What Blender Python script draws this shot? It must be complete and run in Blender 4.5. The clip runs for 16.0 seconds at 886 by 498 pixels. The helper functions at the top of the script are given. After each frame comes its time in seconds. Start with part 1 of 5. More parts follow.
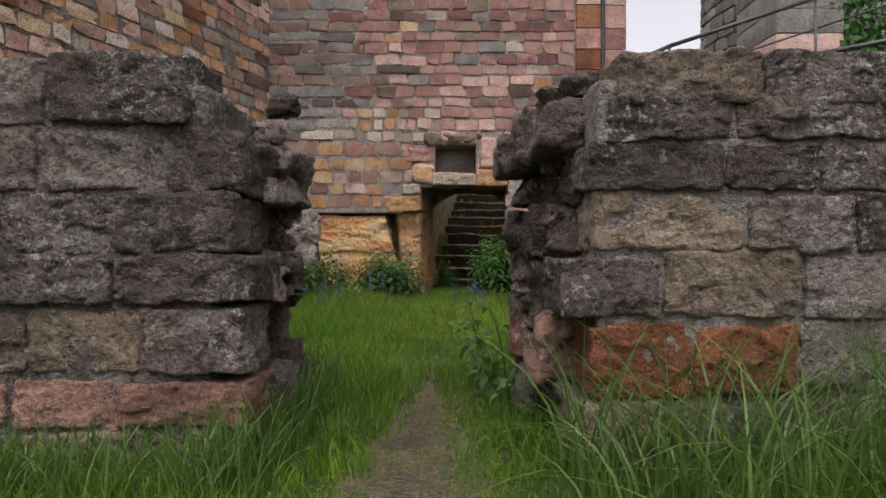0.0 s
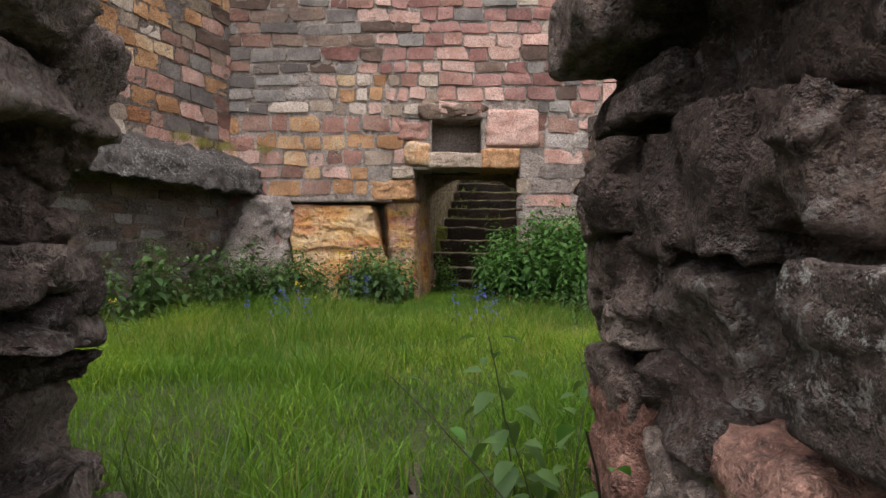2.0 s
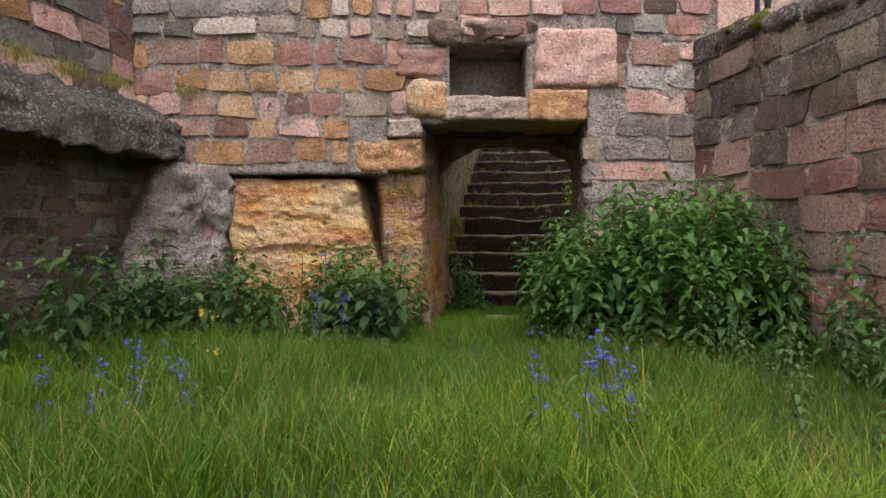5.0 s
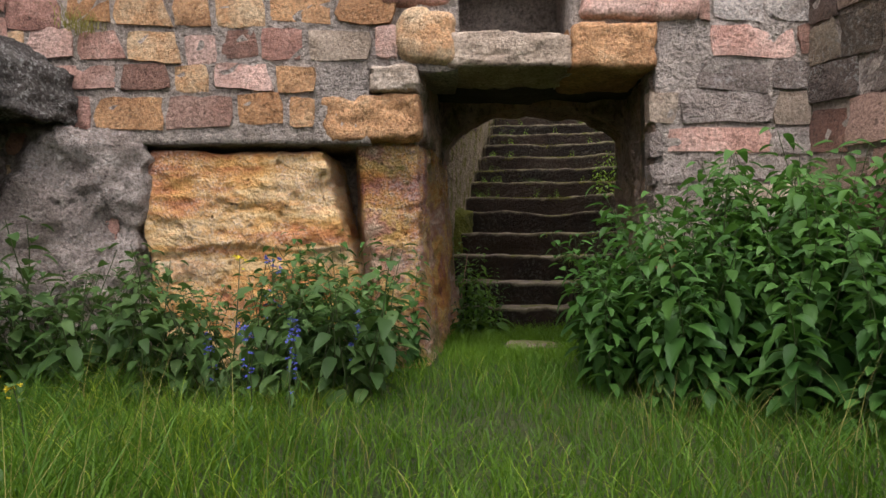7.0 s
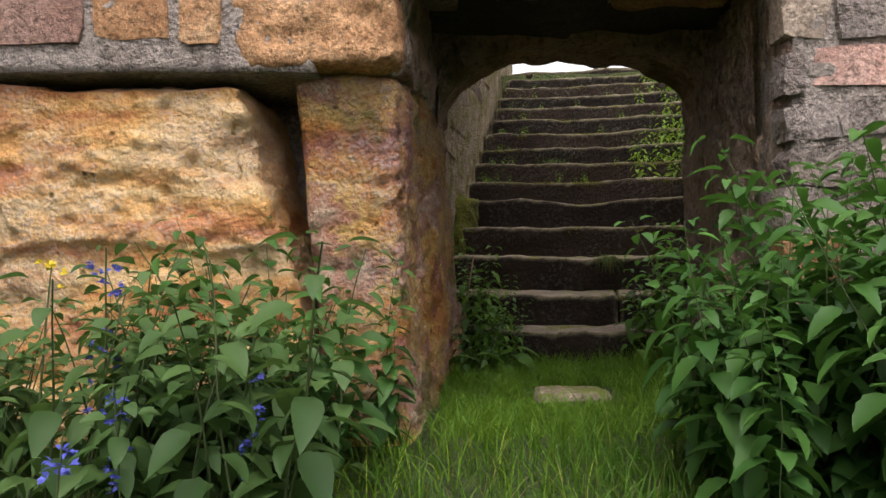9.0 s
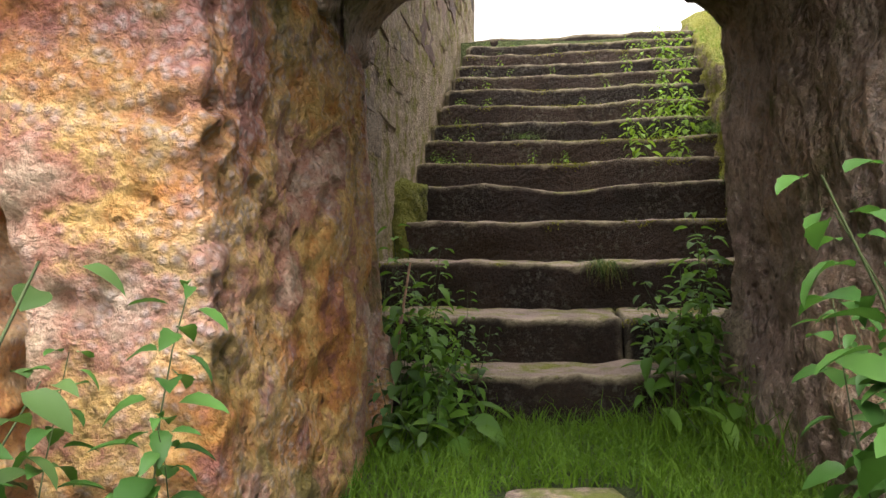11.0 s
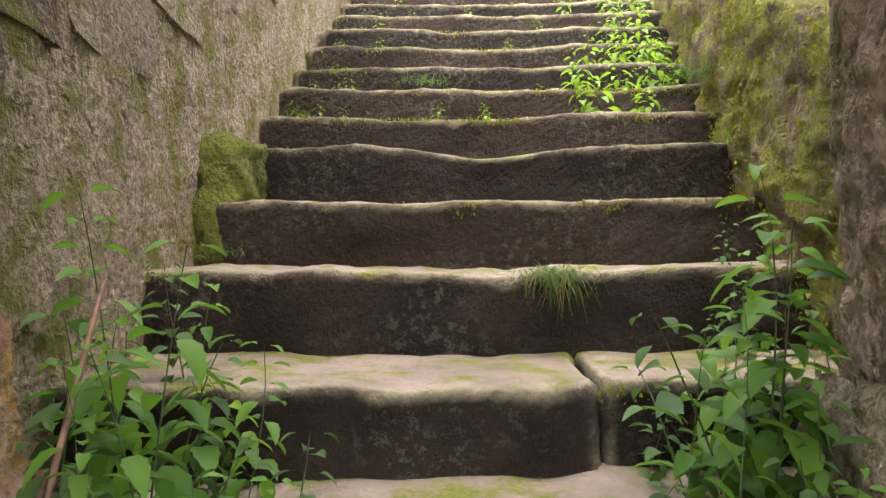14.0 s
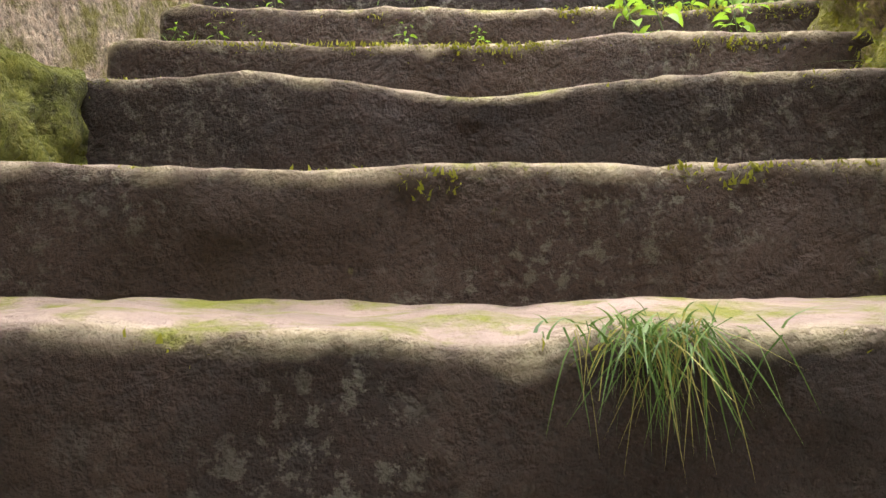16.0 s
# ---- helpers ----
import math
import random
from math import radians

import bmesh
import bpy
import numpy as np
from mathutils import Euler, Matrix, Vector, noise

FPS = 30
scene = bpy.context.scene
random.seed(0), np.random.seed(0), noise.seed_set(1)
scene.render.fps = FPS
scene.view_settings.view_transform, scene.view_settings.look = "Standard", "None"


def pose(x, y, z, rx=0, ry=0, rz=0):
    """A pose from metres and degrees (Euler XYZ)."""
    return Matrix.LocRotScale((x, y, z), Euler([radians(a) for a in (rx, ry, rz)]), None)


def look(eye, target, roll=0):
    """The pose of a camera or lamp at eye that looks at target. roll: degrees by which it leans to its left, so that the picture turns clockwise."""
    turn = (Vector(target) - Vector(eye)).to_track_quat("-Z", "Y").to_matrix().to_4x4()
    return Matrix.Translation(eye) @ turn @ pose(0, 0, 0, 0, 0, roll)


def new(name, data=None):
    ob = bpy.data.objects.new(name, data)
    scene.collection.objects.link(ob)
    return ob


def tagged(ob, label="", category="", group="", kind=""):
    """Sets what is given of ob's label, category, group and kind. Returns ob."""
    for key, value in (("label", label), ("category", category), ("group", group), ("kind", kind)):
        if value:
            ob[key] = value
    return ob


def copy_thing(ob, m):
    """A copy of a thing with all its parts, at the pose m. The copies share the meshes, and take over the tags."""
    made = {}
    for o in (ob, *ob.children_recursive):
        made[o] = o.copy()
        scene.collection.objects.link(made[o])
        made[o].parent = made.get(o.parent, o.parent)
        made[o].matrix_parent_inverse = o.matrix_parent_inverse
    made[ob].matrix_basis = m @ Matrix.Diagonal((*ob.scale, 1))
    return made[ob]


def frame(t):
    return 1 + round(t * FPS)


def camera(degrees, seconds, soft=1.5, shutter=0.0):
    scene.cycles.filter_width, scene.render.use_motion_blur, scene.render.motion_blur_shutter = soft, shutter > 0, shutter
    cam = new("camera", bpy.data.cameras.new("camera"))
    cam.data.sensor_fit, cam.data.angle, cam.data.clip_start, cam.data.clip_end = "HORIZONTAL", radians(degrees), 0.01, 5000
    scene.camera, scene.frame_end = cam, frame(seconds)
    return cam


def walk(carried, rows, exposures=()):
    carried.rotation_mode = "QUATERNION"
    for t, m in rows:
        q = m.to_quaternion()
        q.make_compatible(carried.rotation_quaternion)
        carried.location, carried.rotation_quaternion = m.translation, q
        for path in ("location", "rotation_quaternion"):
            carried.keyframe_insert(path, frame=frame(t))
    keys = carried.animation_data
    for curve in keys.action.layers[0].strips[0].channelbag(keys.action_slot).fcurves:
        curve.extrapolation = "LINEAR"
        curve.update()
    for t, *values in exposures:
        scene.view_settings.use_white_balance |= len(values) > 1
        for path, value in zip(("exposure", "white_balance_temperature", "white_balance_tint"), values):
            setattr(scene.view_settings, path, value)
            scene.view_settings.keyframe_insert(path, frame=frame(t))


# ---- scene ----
cam = camera(65.4, 16.0)
METRES, EYE, TILT, LEAN, TURN = 12.0, 0.68, 0.0, 0.0, 0.0
ROWS = [
    (0.0, 0.0, 0.0, 0.0, -0.0, 0.0, 0.0),
    (0.5, 0.0005, 0.0336, 0.0, -0.01, -0.08, 0.05),
    (1.0, 0.0012, 0.0705, -0.0001, -0.02, -0.15, 0.08),
    (1.5, 0.0011, 0.1096, -0.0007, -0.01, -0.2, 0.17),
    (2.0, 0.0014, 0.1516, -0.0012, 0.0, -0.24, 0.21),
    (2.5, -0.0, 0.1952, -0.0012, 0.0, -0.3, 0.26),
    (3.0, -0.0049, 0.2398, -0.0017, -0.02, -0.32, 0.31),
    (3.5, -0.009, 0.2848, -0.0024, -0.02, -0.32, 0.31),
    (4.0, -0.0119, 0.3281, -0.0031, -0.01, -0.32, 0.32),
    (6.5, -0.0179, 0.515, -0.0028, -0.18, -0.24, 0.39),
    (7.0, -0.0189, 0.5468, -0.0029, -0.19, -0.25, 0.39),
    (7.5, -0.0197, 0.5788, -0.0032, -0.19, -0.28, 0.4),
    (8.0, -0.0199, 0.6117, -0.0037, -0.2, -0.26, 0.39),
    (10.5, -0.007, 0.7607, -0.0028, -1.36, -0.38, 0.45),
    (11.0, -0.0033, 0.7843, -0.0029, -3.19, -0.39, 0.46),
    (11.5, 0.0005, 0.8048, -0.0033, -7.96, -0.41, 0.45),
    (12.0, 0.0041, 0.8232, -0.0035, -9.77, -0.41, 0.49),
    (12.5, 0.0087, 0.841, -0.0038, -9.77, -0.42, 0.47),
    (13.0, 0.014, 0.8596, -0.0038, -9.79, -0.42, 0.5),
    (13.5, 0.0191, 0.8806, -0.0041, -9.82, -0.4, 0.49),
    (14.0, 0.0242, 0.9033, -0.0044, -9.84, -0.39, 0.47),
    (14.5, 0.03, 0.9274, -0.0045, -9.8, -0.34, 0.49),
    (15.0, 0.0365, 0.9507, -0.0039, -9.8, -0.29, 0.46),
    (15.5, 0.0418, 0.9727, -0.0034, -9.83, -0.33, 0.44),
    (16.0, 0.0463, 0.9924, -0.0033, -9.89, -0.39, 0.45),
]
walk(cam, [(t, pose(0, 0, EYE, TILT, LEAN, TURN) @ pose(METRES * x, METRES * y, METRES * z, 90 + pitch, roll, yaw)) for t, x, y, z, yaw, pitch, roll in ROWS],
     exposures=[(0.0, 0.1, 6350, 15), (1.0, 0.3, 6350, 15), (2.0, 0.45, 6400, 15), (4.0, 0.48, 6450, 15), (7.0, 0.6, 6400, 15), (9.0, 0.8, 6450, 15), (10.5, 1.3, 6500, 15),
                (11.0, 1.7, 6500, 15), (12.5, 2.45, 6450, 15), (14.0, 2.85, 6400, 13), (16.0, 3.0, 6400, 15)])

# ---- light ----
world = bpy.data.worlds.new("overcast_sky")
scene.world = world
world.use_nodes = True
wn = world.node_tree
sky = wn.nodes.new("ShaderNodeTexSky")
sky.sky_type, sky.sun_disc = "NISHITA", False
sky.sun_elevation, sky.sun_rotation = radians(69), radians(194)
sky.dust_density, sky.air_density = 4.0, 1.0
pale = wn.nodes.new("ShaderNodeHueSaturation")
pale.inputs["Saturation"].default_value = 0.1
pale.inputs["Value"].default_value = 1.5
wn.links.new(sky.outputs[0], pale.inputs["Color"])
wn.links.new(pale.outputs[0], wn.nodes["Background"].inputs[0])
wn.nodes["Background"].inputs[1].default_value = 0.15
sun = new("sun", bpy.data.lights.new("sun", "SUN"))
sun.data.energy, sun.data.angle, sun.data.color = 2.0, radians(60), (1.0, 0.97, 0.92)
sun.matrix_world = look((-2, 2, 22), (0, 10, 0))

# ---- materials ----


def grey(c):
    return (c[0], c[1], c[2], 1)


def material(name, rough=0.9):
    m = bpy.data.materials.new(name)
    m.use_nodes = True
    b = m.node_tree.nodes["Principled BSDF"]
    b.inputs["Roughness"].default_value = rough
    b.inputs["Specular IOR Level"].default_value = 0.25
    return m, m.node_tree, b


def tex_noise(nt, vec, scale, detail=4.0, rough=0.6, kind="noise"):
    n = nt.nodes.new("ShaderNodeTexNoise" if kind == "noise" else "ShaderNodeTexVoronoi")
    n.inputs["Scale"].default_value = scale
    if kind == "noise":
        n.inputs["Detail"].default_value, n.inputs["Roughness"].default_value = detail, rough
    nt.links.new(vec, n.inputs["Vector"])
    return n.outputs[0]


def ramp(nt, fac, stops):
    r = nt.nodes.new("ShaderNodeValToRGB")
    while len(r.color_ramp.elements) < len(stops):
        r.color_ramp.elements.new(0.5)
    for e, (p, c) in zip(r.color_ramp.elements, stops):
        e.position, e.color = p, (c, c, c, 1) if isinstance(c, (int, float)) else grey(c)
    nt.links.new(fac, r.inputs[0])
    return r.outputs[0]


def mix(nt, fac, a, b, how="MIX"):
    n = nt.nodes.new("ShaderNodeMix")
    n.data_type, n.blend_type = "RGBA", how
    for sock, v in ((n.inputs[0], fac), (n.inputs[6], a), (n.inputs[7], b)):
        if isinstance(v, bpy.types.NodeSocket):
            nt.links.new(v, sock)
        else:
            sock.default_value = v if isinstance(v, (int, float)) else grey(v)
    return n.outputs[2]


def math_node(nt, op, a, b=0.0):
    n = nt.nodes.new("ShaderNodeMath")
    n.operation = op
    for sock, v in ((n.inputs[0], a), (n.inputs[1], b)):
        if isinstance(v, bpy.types.NodeSocket):
            nt.links.new(v, sock)
        else:
            sock.default_value = v
    return n.outputs[0]


def stone_material(name, dark, mid, light, lichen=0.0, moss=0.0, stain=0.3, bump=0.5, strata=0.0, grain=60.0,
                   lichen_col=(0.46, 0.45, 0.42), moss_col=(0.13, 0.15, 0.018), vary=0.35, pits=0.0, lit_tread=0.0, extra=None, edge=0.0, grit=0.68, tooled=0.0):
    m, nt, b = material(name)
    dark, mid, light = [[min(0.8, 1.3 * c) for c in k] for k in (dark, mid, light)]
    geo = nt.nodes.new("ShaderNodeNewGeometry")
    info = nt.nodes.new("ShaderNodeObjectInfo")
    shift = nt.nodes.new("ShaderNodeVectorMath")
    shift.operation = "ADD"
    many = nt.nodes.new("ShaderNodeVectorMath")
    many.operation = "SCALE"
    many.inputs[0].default_value = (7.0, 11.0, 5.0)
    nt.links.new(info.outputs["Random"], many.inputs["Scale"])
    nt.links.new(geo.outputs["Position"], shift.inputs[0])
    nt.links.new(many.outputs[0], shift.inputs[1])
    vec, pos = shift.outputs[0], geo.outputs["Position"]
    big = tex_noise(nt, vec, 3.2, 5, 0.62)
    midn = tex_noise(nt, vec, 14, 6, 0.7)
    fine = tex_noise(nt, vec, grain, 5, 0.75)
    chips = tex_noise(nt, vec, 46, 6, 0.72)
    both = math_node(nt, "ADD", math_node(nt, "MULTIPLY", big, 0.6), math_node(nt, "MULTIPLY", midn, 0.4))
    both = math_node(nt, "ADD", both, math_node(nt, "MULTIPLY", math_node(nt, "SUBTRACT", info.outputs["Random"], 0.5), vary))
    col = ramp(nt, both, [(0.36, [0.9 * c for c in dark]), (0.5, mid), (0.64, light)])
    if strata:
        sq = nt.nodes.new("ShaderNodeMapping")
        sq.inputs["Scale"].default_value = (1.2, 1.2, 14)
        nt.links.new(vec, sq.inputs[0])
        bands = tex_noise(nt, sq.outputs[0], 2.0, 5, 0.6)
        col = mix(nt, math_node(nt, "MULTIPLY", ramp(nt, bands, [(0.45, 0.0), (0.62, 1.0)]), strata), col, dark)
    col = mix(nt, ramp(nt, fine, [(0.34, 0.9), (0.6, 0.0)]), col, mix(nt, grit, col, (0.02, 0.017, 0.014)))
    col = mix(nt, ramp(nt, chips, [(0.36, 0.55), (0.5, 0.0)]), col, mix(nt, 0.7, col, (0.015, 0.012, 0.01)))
    speck = tex_noise(nt, vec, grain * 2.3, 3, 0.7)
    col = mix(nt, ramp(nt, speck, [(0.56, 0.0), (0.7, 0.32)]), col, [min(1.0, c * 1.4 + 0.02) for c in light])
    pocks = tex_noise(nt, vec, 23, 4, 0.65)
    col = mix(nt, ramp(nt, pocks, [(0.3, 0.6), (0.4, 0.0)]), col, mix(nt, 0.6, col, (0.02, 0.016, 0.013)))
    stainn = tex_noise(nt, pos, 2.1, 5, 0.65)
    col = mix(nt, math_node(nt, "MULTIPLY", ramp(nt, stainn, [(0.48, 0.0), (0.68, 1.0)]), stain), col, [min(0.05, 0.5 * c) for c in mid])
    if pits:
        cells = tex_noise(nt, pos, 42, kind="cells")
        col = mix(nt, math_node(nt, "MULTIPLY", ramp(nt, cells, [(0.12, 1.0), (0.3, 0.0)]), pits), col, (0.07, 0.045, 0.03))
    if lichen:
        spots = tex_noise(nt, pos, 38, 6, 0.75)
        where = tex_noise(nt, pos, 2.7, 3, 0.5)
        f = math_node(nt, "MULTIPLY", ramp(nt, spots, [(0.53, 0.0), (0.58, 1.0)]), ramp(nt, where, [(0.42, 0.0), (0.6, 1.0)]))
        col = mix(nt, math_node(nt, "MULTIPLY", f, lichen), col, lichen_col)
    # Upward faces turn paler: worn stone, plus top light put into the colour.
    if lit_tread:
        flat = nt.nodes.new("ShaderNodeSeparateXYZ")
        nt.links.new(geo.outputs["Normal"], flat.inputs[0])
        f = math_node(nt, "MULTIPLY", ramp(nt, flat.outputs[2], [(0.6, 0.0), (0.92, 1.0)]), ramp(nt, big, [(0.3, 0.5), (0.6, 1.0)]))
        col = mix(nt, math_node(nt, "MULTIPLY", f, lit_tread), col, mix(nt, midn, (0.24, 0.175, 0.135), (0.54, 0.42, 0.345)))
    if extra:
        patch = tex_noise(nt, pos, 3.6, 7, 0.7)
        f = ramp(nt, patch, [(0.49, 0.0), (0.58, 1.0)])
        col = mix(nt, math_node(nt, "MULTIPLY", f, 0.85), col, mix(nt, midn, extra[0], extra[1]))
    if edge:
        arris = ramp(nt, geo.outputs["Pointiness"], [(0.515, 0.0), (0.56, 1.0)])
        f = math_node(nt, "MULTIPLY", arris, ramp(nt, tex_noise(nt, pos, 5, 5, 0.7), [(0.4, 0.15), (0.58, 1.0)]))
        col = mix(nt, math_node(nt, "MULTIPLY", f, edge), col, mix(nt, midn, (0.22, 0.2, 0.05), (0.62, 0.52, 0.4)))
    if moss:
        up = nt.nodes.new("ShaderNodeSeparateXYZ")
        nt.links.new(geo.outputs["Normal"], up.inputs[0])
        mn = tex_noise(nt, pos, 7, 6, 0.7)
        f = math_node(nt, "ADD", math_node(nt, "MULTIPLY", up.outputs[2], 0.2), math_node(nt, "ADD", mn, moss - 0.62))
        mcol = mix(nt, fine, (moss_col[0] * 0.35, moss_col[1] * 0.42, moss_col[2] * 0.6), (moss_col[0] * 1.5, moss_col[1] * 1.5, moss_col[2] * 1.5))
        col = mix(nt, ramp(nt, f, [(0.0, 0.0), (0.14, 0.9)]), col, mcol)
    nt.links.new(col, b.inputs["Base Color"])
    rr = ramp(nt, midn, [(0.3, 0.78), (0.7, 0.98)])
    nt.links.new(rr, b.inputs["Roughness"])
    h = math_node(nt, "ADD", math_node(nt, "MULTIPLY", midn, 1.1), math_node(nt, "ADD", math_node(nt, "MULTIPLY", fine, 0.4), math_node(nt, "MULTIPLY", chips, 0.6)))
    h = math_node(nt, "ADD", h, math_node(nt, "MULTIPLY", ramp(nt, pocks, [(0.3, 0.0), (0.5, 1.0)]), 0.35))
    if tooled:
        lean = nt.nodes.new("ShaderNodeMapping")
        lean.inputs["Rotation"].default_value = (0, radians(38), 0)
        nt.links.new(pos, lean.inputs[0])
        slant = nt.nodes.new("ShaderNodeMapping")
        slant.inputs["Scale"].default_value = (7, 7, 40)
        nt.links.new(lean.outputs[0], slant.inputs[0])
        h = math_node(nt, "ADD", h, math_node(nt, "MULTIPLY", tex_noise(nt, slant.outputs[0], 1.0, 3, 0.5), tooled))
    bp = nt.nodes.new("ShaderNodeBump")
    bp.inputs["Strength"].default_value, bp.inputs["Distance"].default_value = min(1.0, bump * 1.25), 0.07
    nt.links.new(h, bp.inputs["Height"])
    nt.links.new(bp.outputs[0], b.inputs["Normal"])
    return m


def rock_material(name, stops, crust, crust_amount, moss=0.0, layers=0.25, spread=1.6, bump=1.0, grooves=0.0):
    """Cut sandstone bedrock: coloured iron bands, a pale pebbly crust, pits and green algae."""
    m, nt, b = material(name, 0.92)
    geo = nt.nodes.new("ShaderNodeNewGeometry")
    pos = geo.outputs["Position"]
    squash = nt.nodes.new("ShaderNodeMapping")
    squash.inputs["Scale"].default_value = (1.0, 1.0, 1.0 + 6 * layers)
    nt.links.new(pos, squash.inputs[0])
    big = tex_noise(nt, squash.outputs[0], spread, 9, 0.62)
    midn = tex_noise(nt, pos, 17, 6, 0.7)
    fine = tex_noise(nt, pos, 75, 5, 0.75)
    pebble = tex_noise(nt, pos, 55, kind="cells")
    f = math_node(nt, "ADD", math_node(nt, "MULTIPLY", math_node(nt, "SUBTRACT", big, 0.5), 1.7), 0.5)
    f = math_node(nt, "ADD", f, math_node(nt, "MULTIPLY", math_node(nt, "SUBTRACT", midn, 0.5), 0.35))
    col = ramp(nt, f, stops)
    col = mix(nt, ramp(nt, fine, [(0.34, 0.8), (0.5, 0.0)]), col, mix(nt, 0.5, col, (0.06, 0.03, 0.018)))
    where = tex_noise(nt, pos, 2.3, 7, 0.72)
    skin = math_node(nt, "MULTIPLY", ramp(nt, where, [(0.45, 0.0), (0.56, 1.0)]), ramp(nt, pebble, [(0.2, 1.0), (0.55, 0.25)]))
    col = mix(nt, math_node(nt, "MULTIPLY", skin, crust_amount), col, mix(nt, midn, crust[0], crust[1]))
    holes = tex_noise(nt, pos, 15, kind="cells")
    few = tex_noise(nt, pos, 4, 3, 0.5)
    pit = math_node(nt, "MULTIPLY", ramp(nt, holes, [(0.08, 1.0), (0.2, 0.0)]), ramp(nt, few, [(0.5, 0.0), (0.6, 1.0)]))
    col = mix(nt, math_node(nt, "MULTIPLY", pit, 0.8), col, (0.06, 0.03, 0.018))
    if moss:
        damp = tex_noise(nt, pos, 2.9, 7, 0.7)
        col = mix(nt, math_node(nt, "MULTIPLY", ramp(nt, damp, [(0.58 - moss, 0.0), (0.7 - moss, 1.0)]), 0.75), col, mix(nt, fine, (0.05, 0.055, 0.012), (0.22, 0.21, 0.05)))
    nt.links.new(col, b.inputs["Base Color"])
    h = math_node(nt, "ADD", math_node(nt, "MULTIPLY", midn, 1.0), math_node(nt, "MULTIPLY", fine, 0.45))
    h = math_node(nt, "SUBTRACT", h, math_node(nt, "MULTIPLY", pit, 0.7))
    h = math_node(nt, "SUBTRACT", h, math_node(nt, "MULTIPLY", pebble, 0.3))
    if grooves:
        tall = nt.nodes.new("ShaderNodeMapping")
        tall.inputs["Scale"].default_value = (30, 30, 17)
        nt.links.new(pos, tall.inputs[0])
        marks = tex_noise(nt, tall.outputs[0], 1.0, 4, 0.6)
        h = math_node(nt, "ADD", h, math_node(nt, "MULTIPLY", ramp(nt, marks, [(0.35, 0.0), (0.6, 1.0)]), grooves))
        # Groove bottoms are darkened in the colour, shade added to the bump.
        col = mix(nt, ramp(nt, marks, [(0.34, 0.75), (0.5, 0.0)]), col, mix(nt, 0.7, col, (0.03, 0.02, 0.015)))
        nt.links.new(col, b.inputs["Base Color"])
    bp = nt.nodes.new("ShaderNodeBump")
    bp.inputs["Strength"].default_value, bp.inputs["Distance"].default_value = bump, 0.07
    nt.links.new(h, bp.inputs["Height"])
    nt.links.new(bp.outputs[0], b.inputs["Normal"])
    return m


def leaf_material(name, dark, light, gloss=0.45, through_light=0.35):
    m, nt, b = material(name, gloss)
    geo = nt.nodes.new("ShaderNodeNewGeometry")
    isl = geo.outputs["Random Per Island"]
    n = tex_noise(nt, geo.outputs["Position"], 3.0, 3)
    wide = tex_noise(nt, geo.outputs["Position"], 0.9, 3)
    f = math_node(nt, "ADD", math_node(nt, "MULTIPLY", isl, 0.55), math_node(nt, "MULTIPLY", n, 0.25))
    f = math_node(nt, "ADD", f, math_node(nt, "MULTIPLY", math_node(nt, "SUBTRACT", wide, 0.3), 0.5))
    col = ramp(nt, f, [(0.1, dark), (0.85, light)])
    nt.links.new(col, b.inputs["Base Color"])
    tr = nt.nodes.new("ShaderNodeBsdfTranslucent")
    nt.links.new(mix(nt, 0.5, col, (light[0] * 1.5, light[1] * 1.5, light[2])), tr.inputs[0])
    mx = nt.nodes.new("ShaderNodeMixShader")
    mx.inputs[0].default_value = through_light
    nt.links.new(b.outputs[0], mx.inputs[1])
    nt.links.new(tr.outputs[0], mx.inputs[2])
    nt.links.new(mx.outputs[0], nt.nodes["Material Output"].inputs[0])
    return m


def plain_material(name, col, rough=0.6, metal=0.0, scale=30.0):
    m, nt, b = material(name, rough)
    geo = nt.nodes.new("ShaderNodeNewGeometry")
    n = tex_noise(nt, geo.outputs["Position"], scale, 5)
    nt.links.new(mix(nt, ramp(nt, n, [(0.35, 0.0), (0.65, 1.0)]), [c * 0.65 for c in col], [c * 1.25 for c in col]), b.inputs["Base Color"])
    b.inputs["Metallic"].default_value = metal
    return m


M_ORANGE = stone_material("orange_sandstone", (0.38, 0.185, 0.085), (0.54, 0.3, 0.15), (0.64, 0.45, 0.285), stain=0.2, bump=0.45, strata=0.2)
M_PINK = stone_material("pink_sandstone", (0.34, 0.17, 0.13), (0.48, 0.27, 0.215), (0.6, 0.4, 0.335), stain=0.25, bump=0.4)
M_RED = stone_material("red_sandstone", (0.19, 0.085, 0.072), (0.29, 0.135, 0.115), (0.39, 0.215, 0.185), stain=0.35, bump=0.4)
M_BROWN = stone_material("brown_sandstone", (0.1, 0.065, 0.05), (0.17, 0.11, 0.085), (0.27, 0.19, 0.145), stain=0.4, bump=0.45)
M_GREY = stone_material("grey_sandstone", (0.13, 0.11, 0.1), (0.2, 0.17, 0.155), (0.29, 0.26, 0.235), stain=0.4, bump=0.4)
M_PALE = stone_material("pale_cream_sandstone", (0.32, 0.24, 0.18), (0.46, 0.36, 0.28), (0.58, 0.48, 0.4), stain=0.2, bump=0.4)
M_MORTAR = stone_material("lime_mortar", (0.26, 0.2, 0.165), (0.4, 0.325, 0.275), (0.54, 0.455, 0.4), stain=0.3, bump=0.9, grain=45)
M_RENDER = stone_material("weathered_lime_render", (0.29, 0.225, 0.195), (0.44, 0.36, 0.32), (0.6, 0.52, 0.47), stain=0.3, bump=0.7, lichen=0.4, lichen_col=(0.62, 0.58, 0.55))
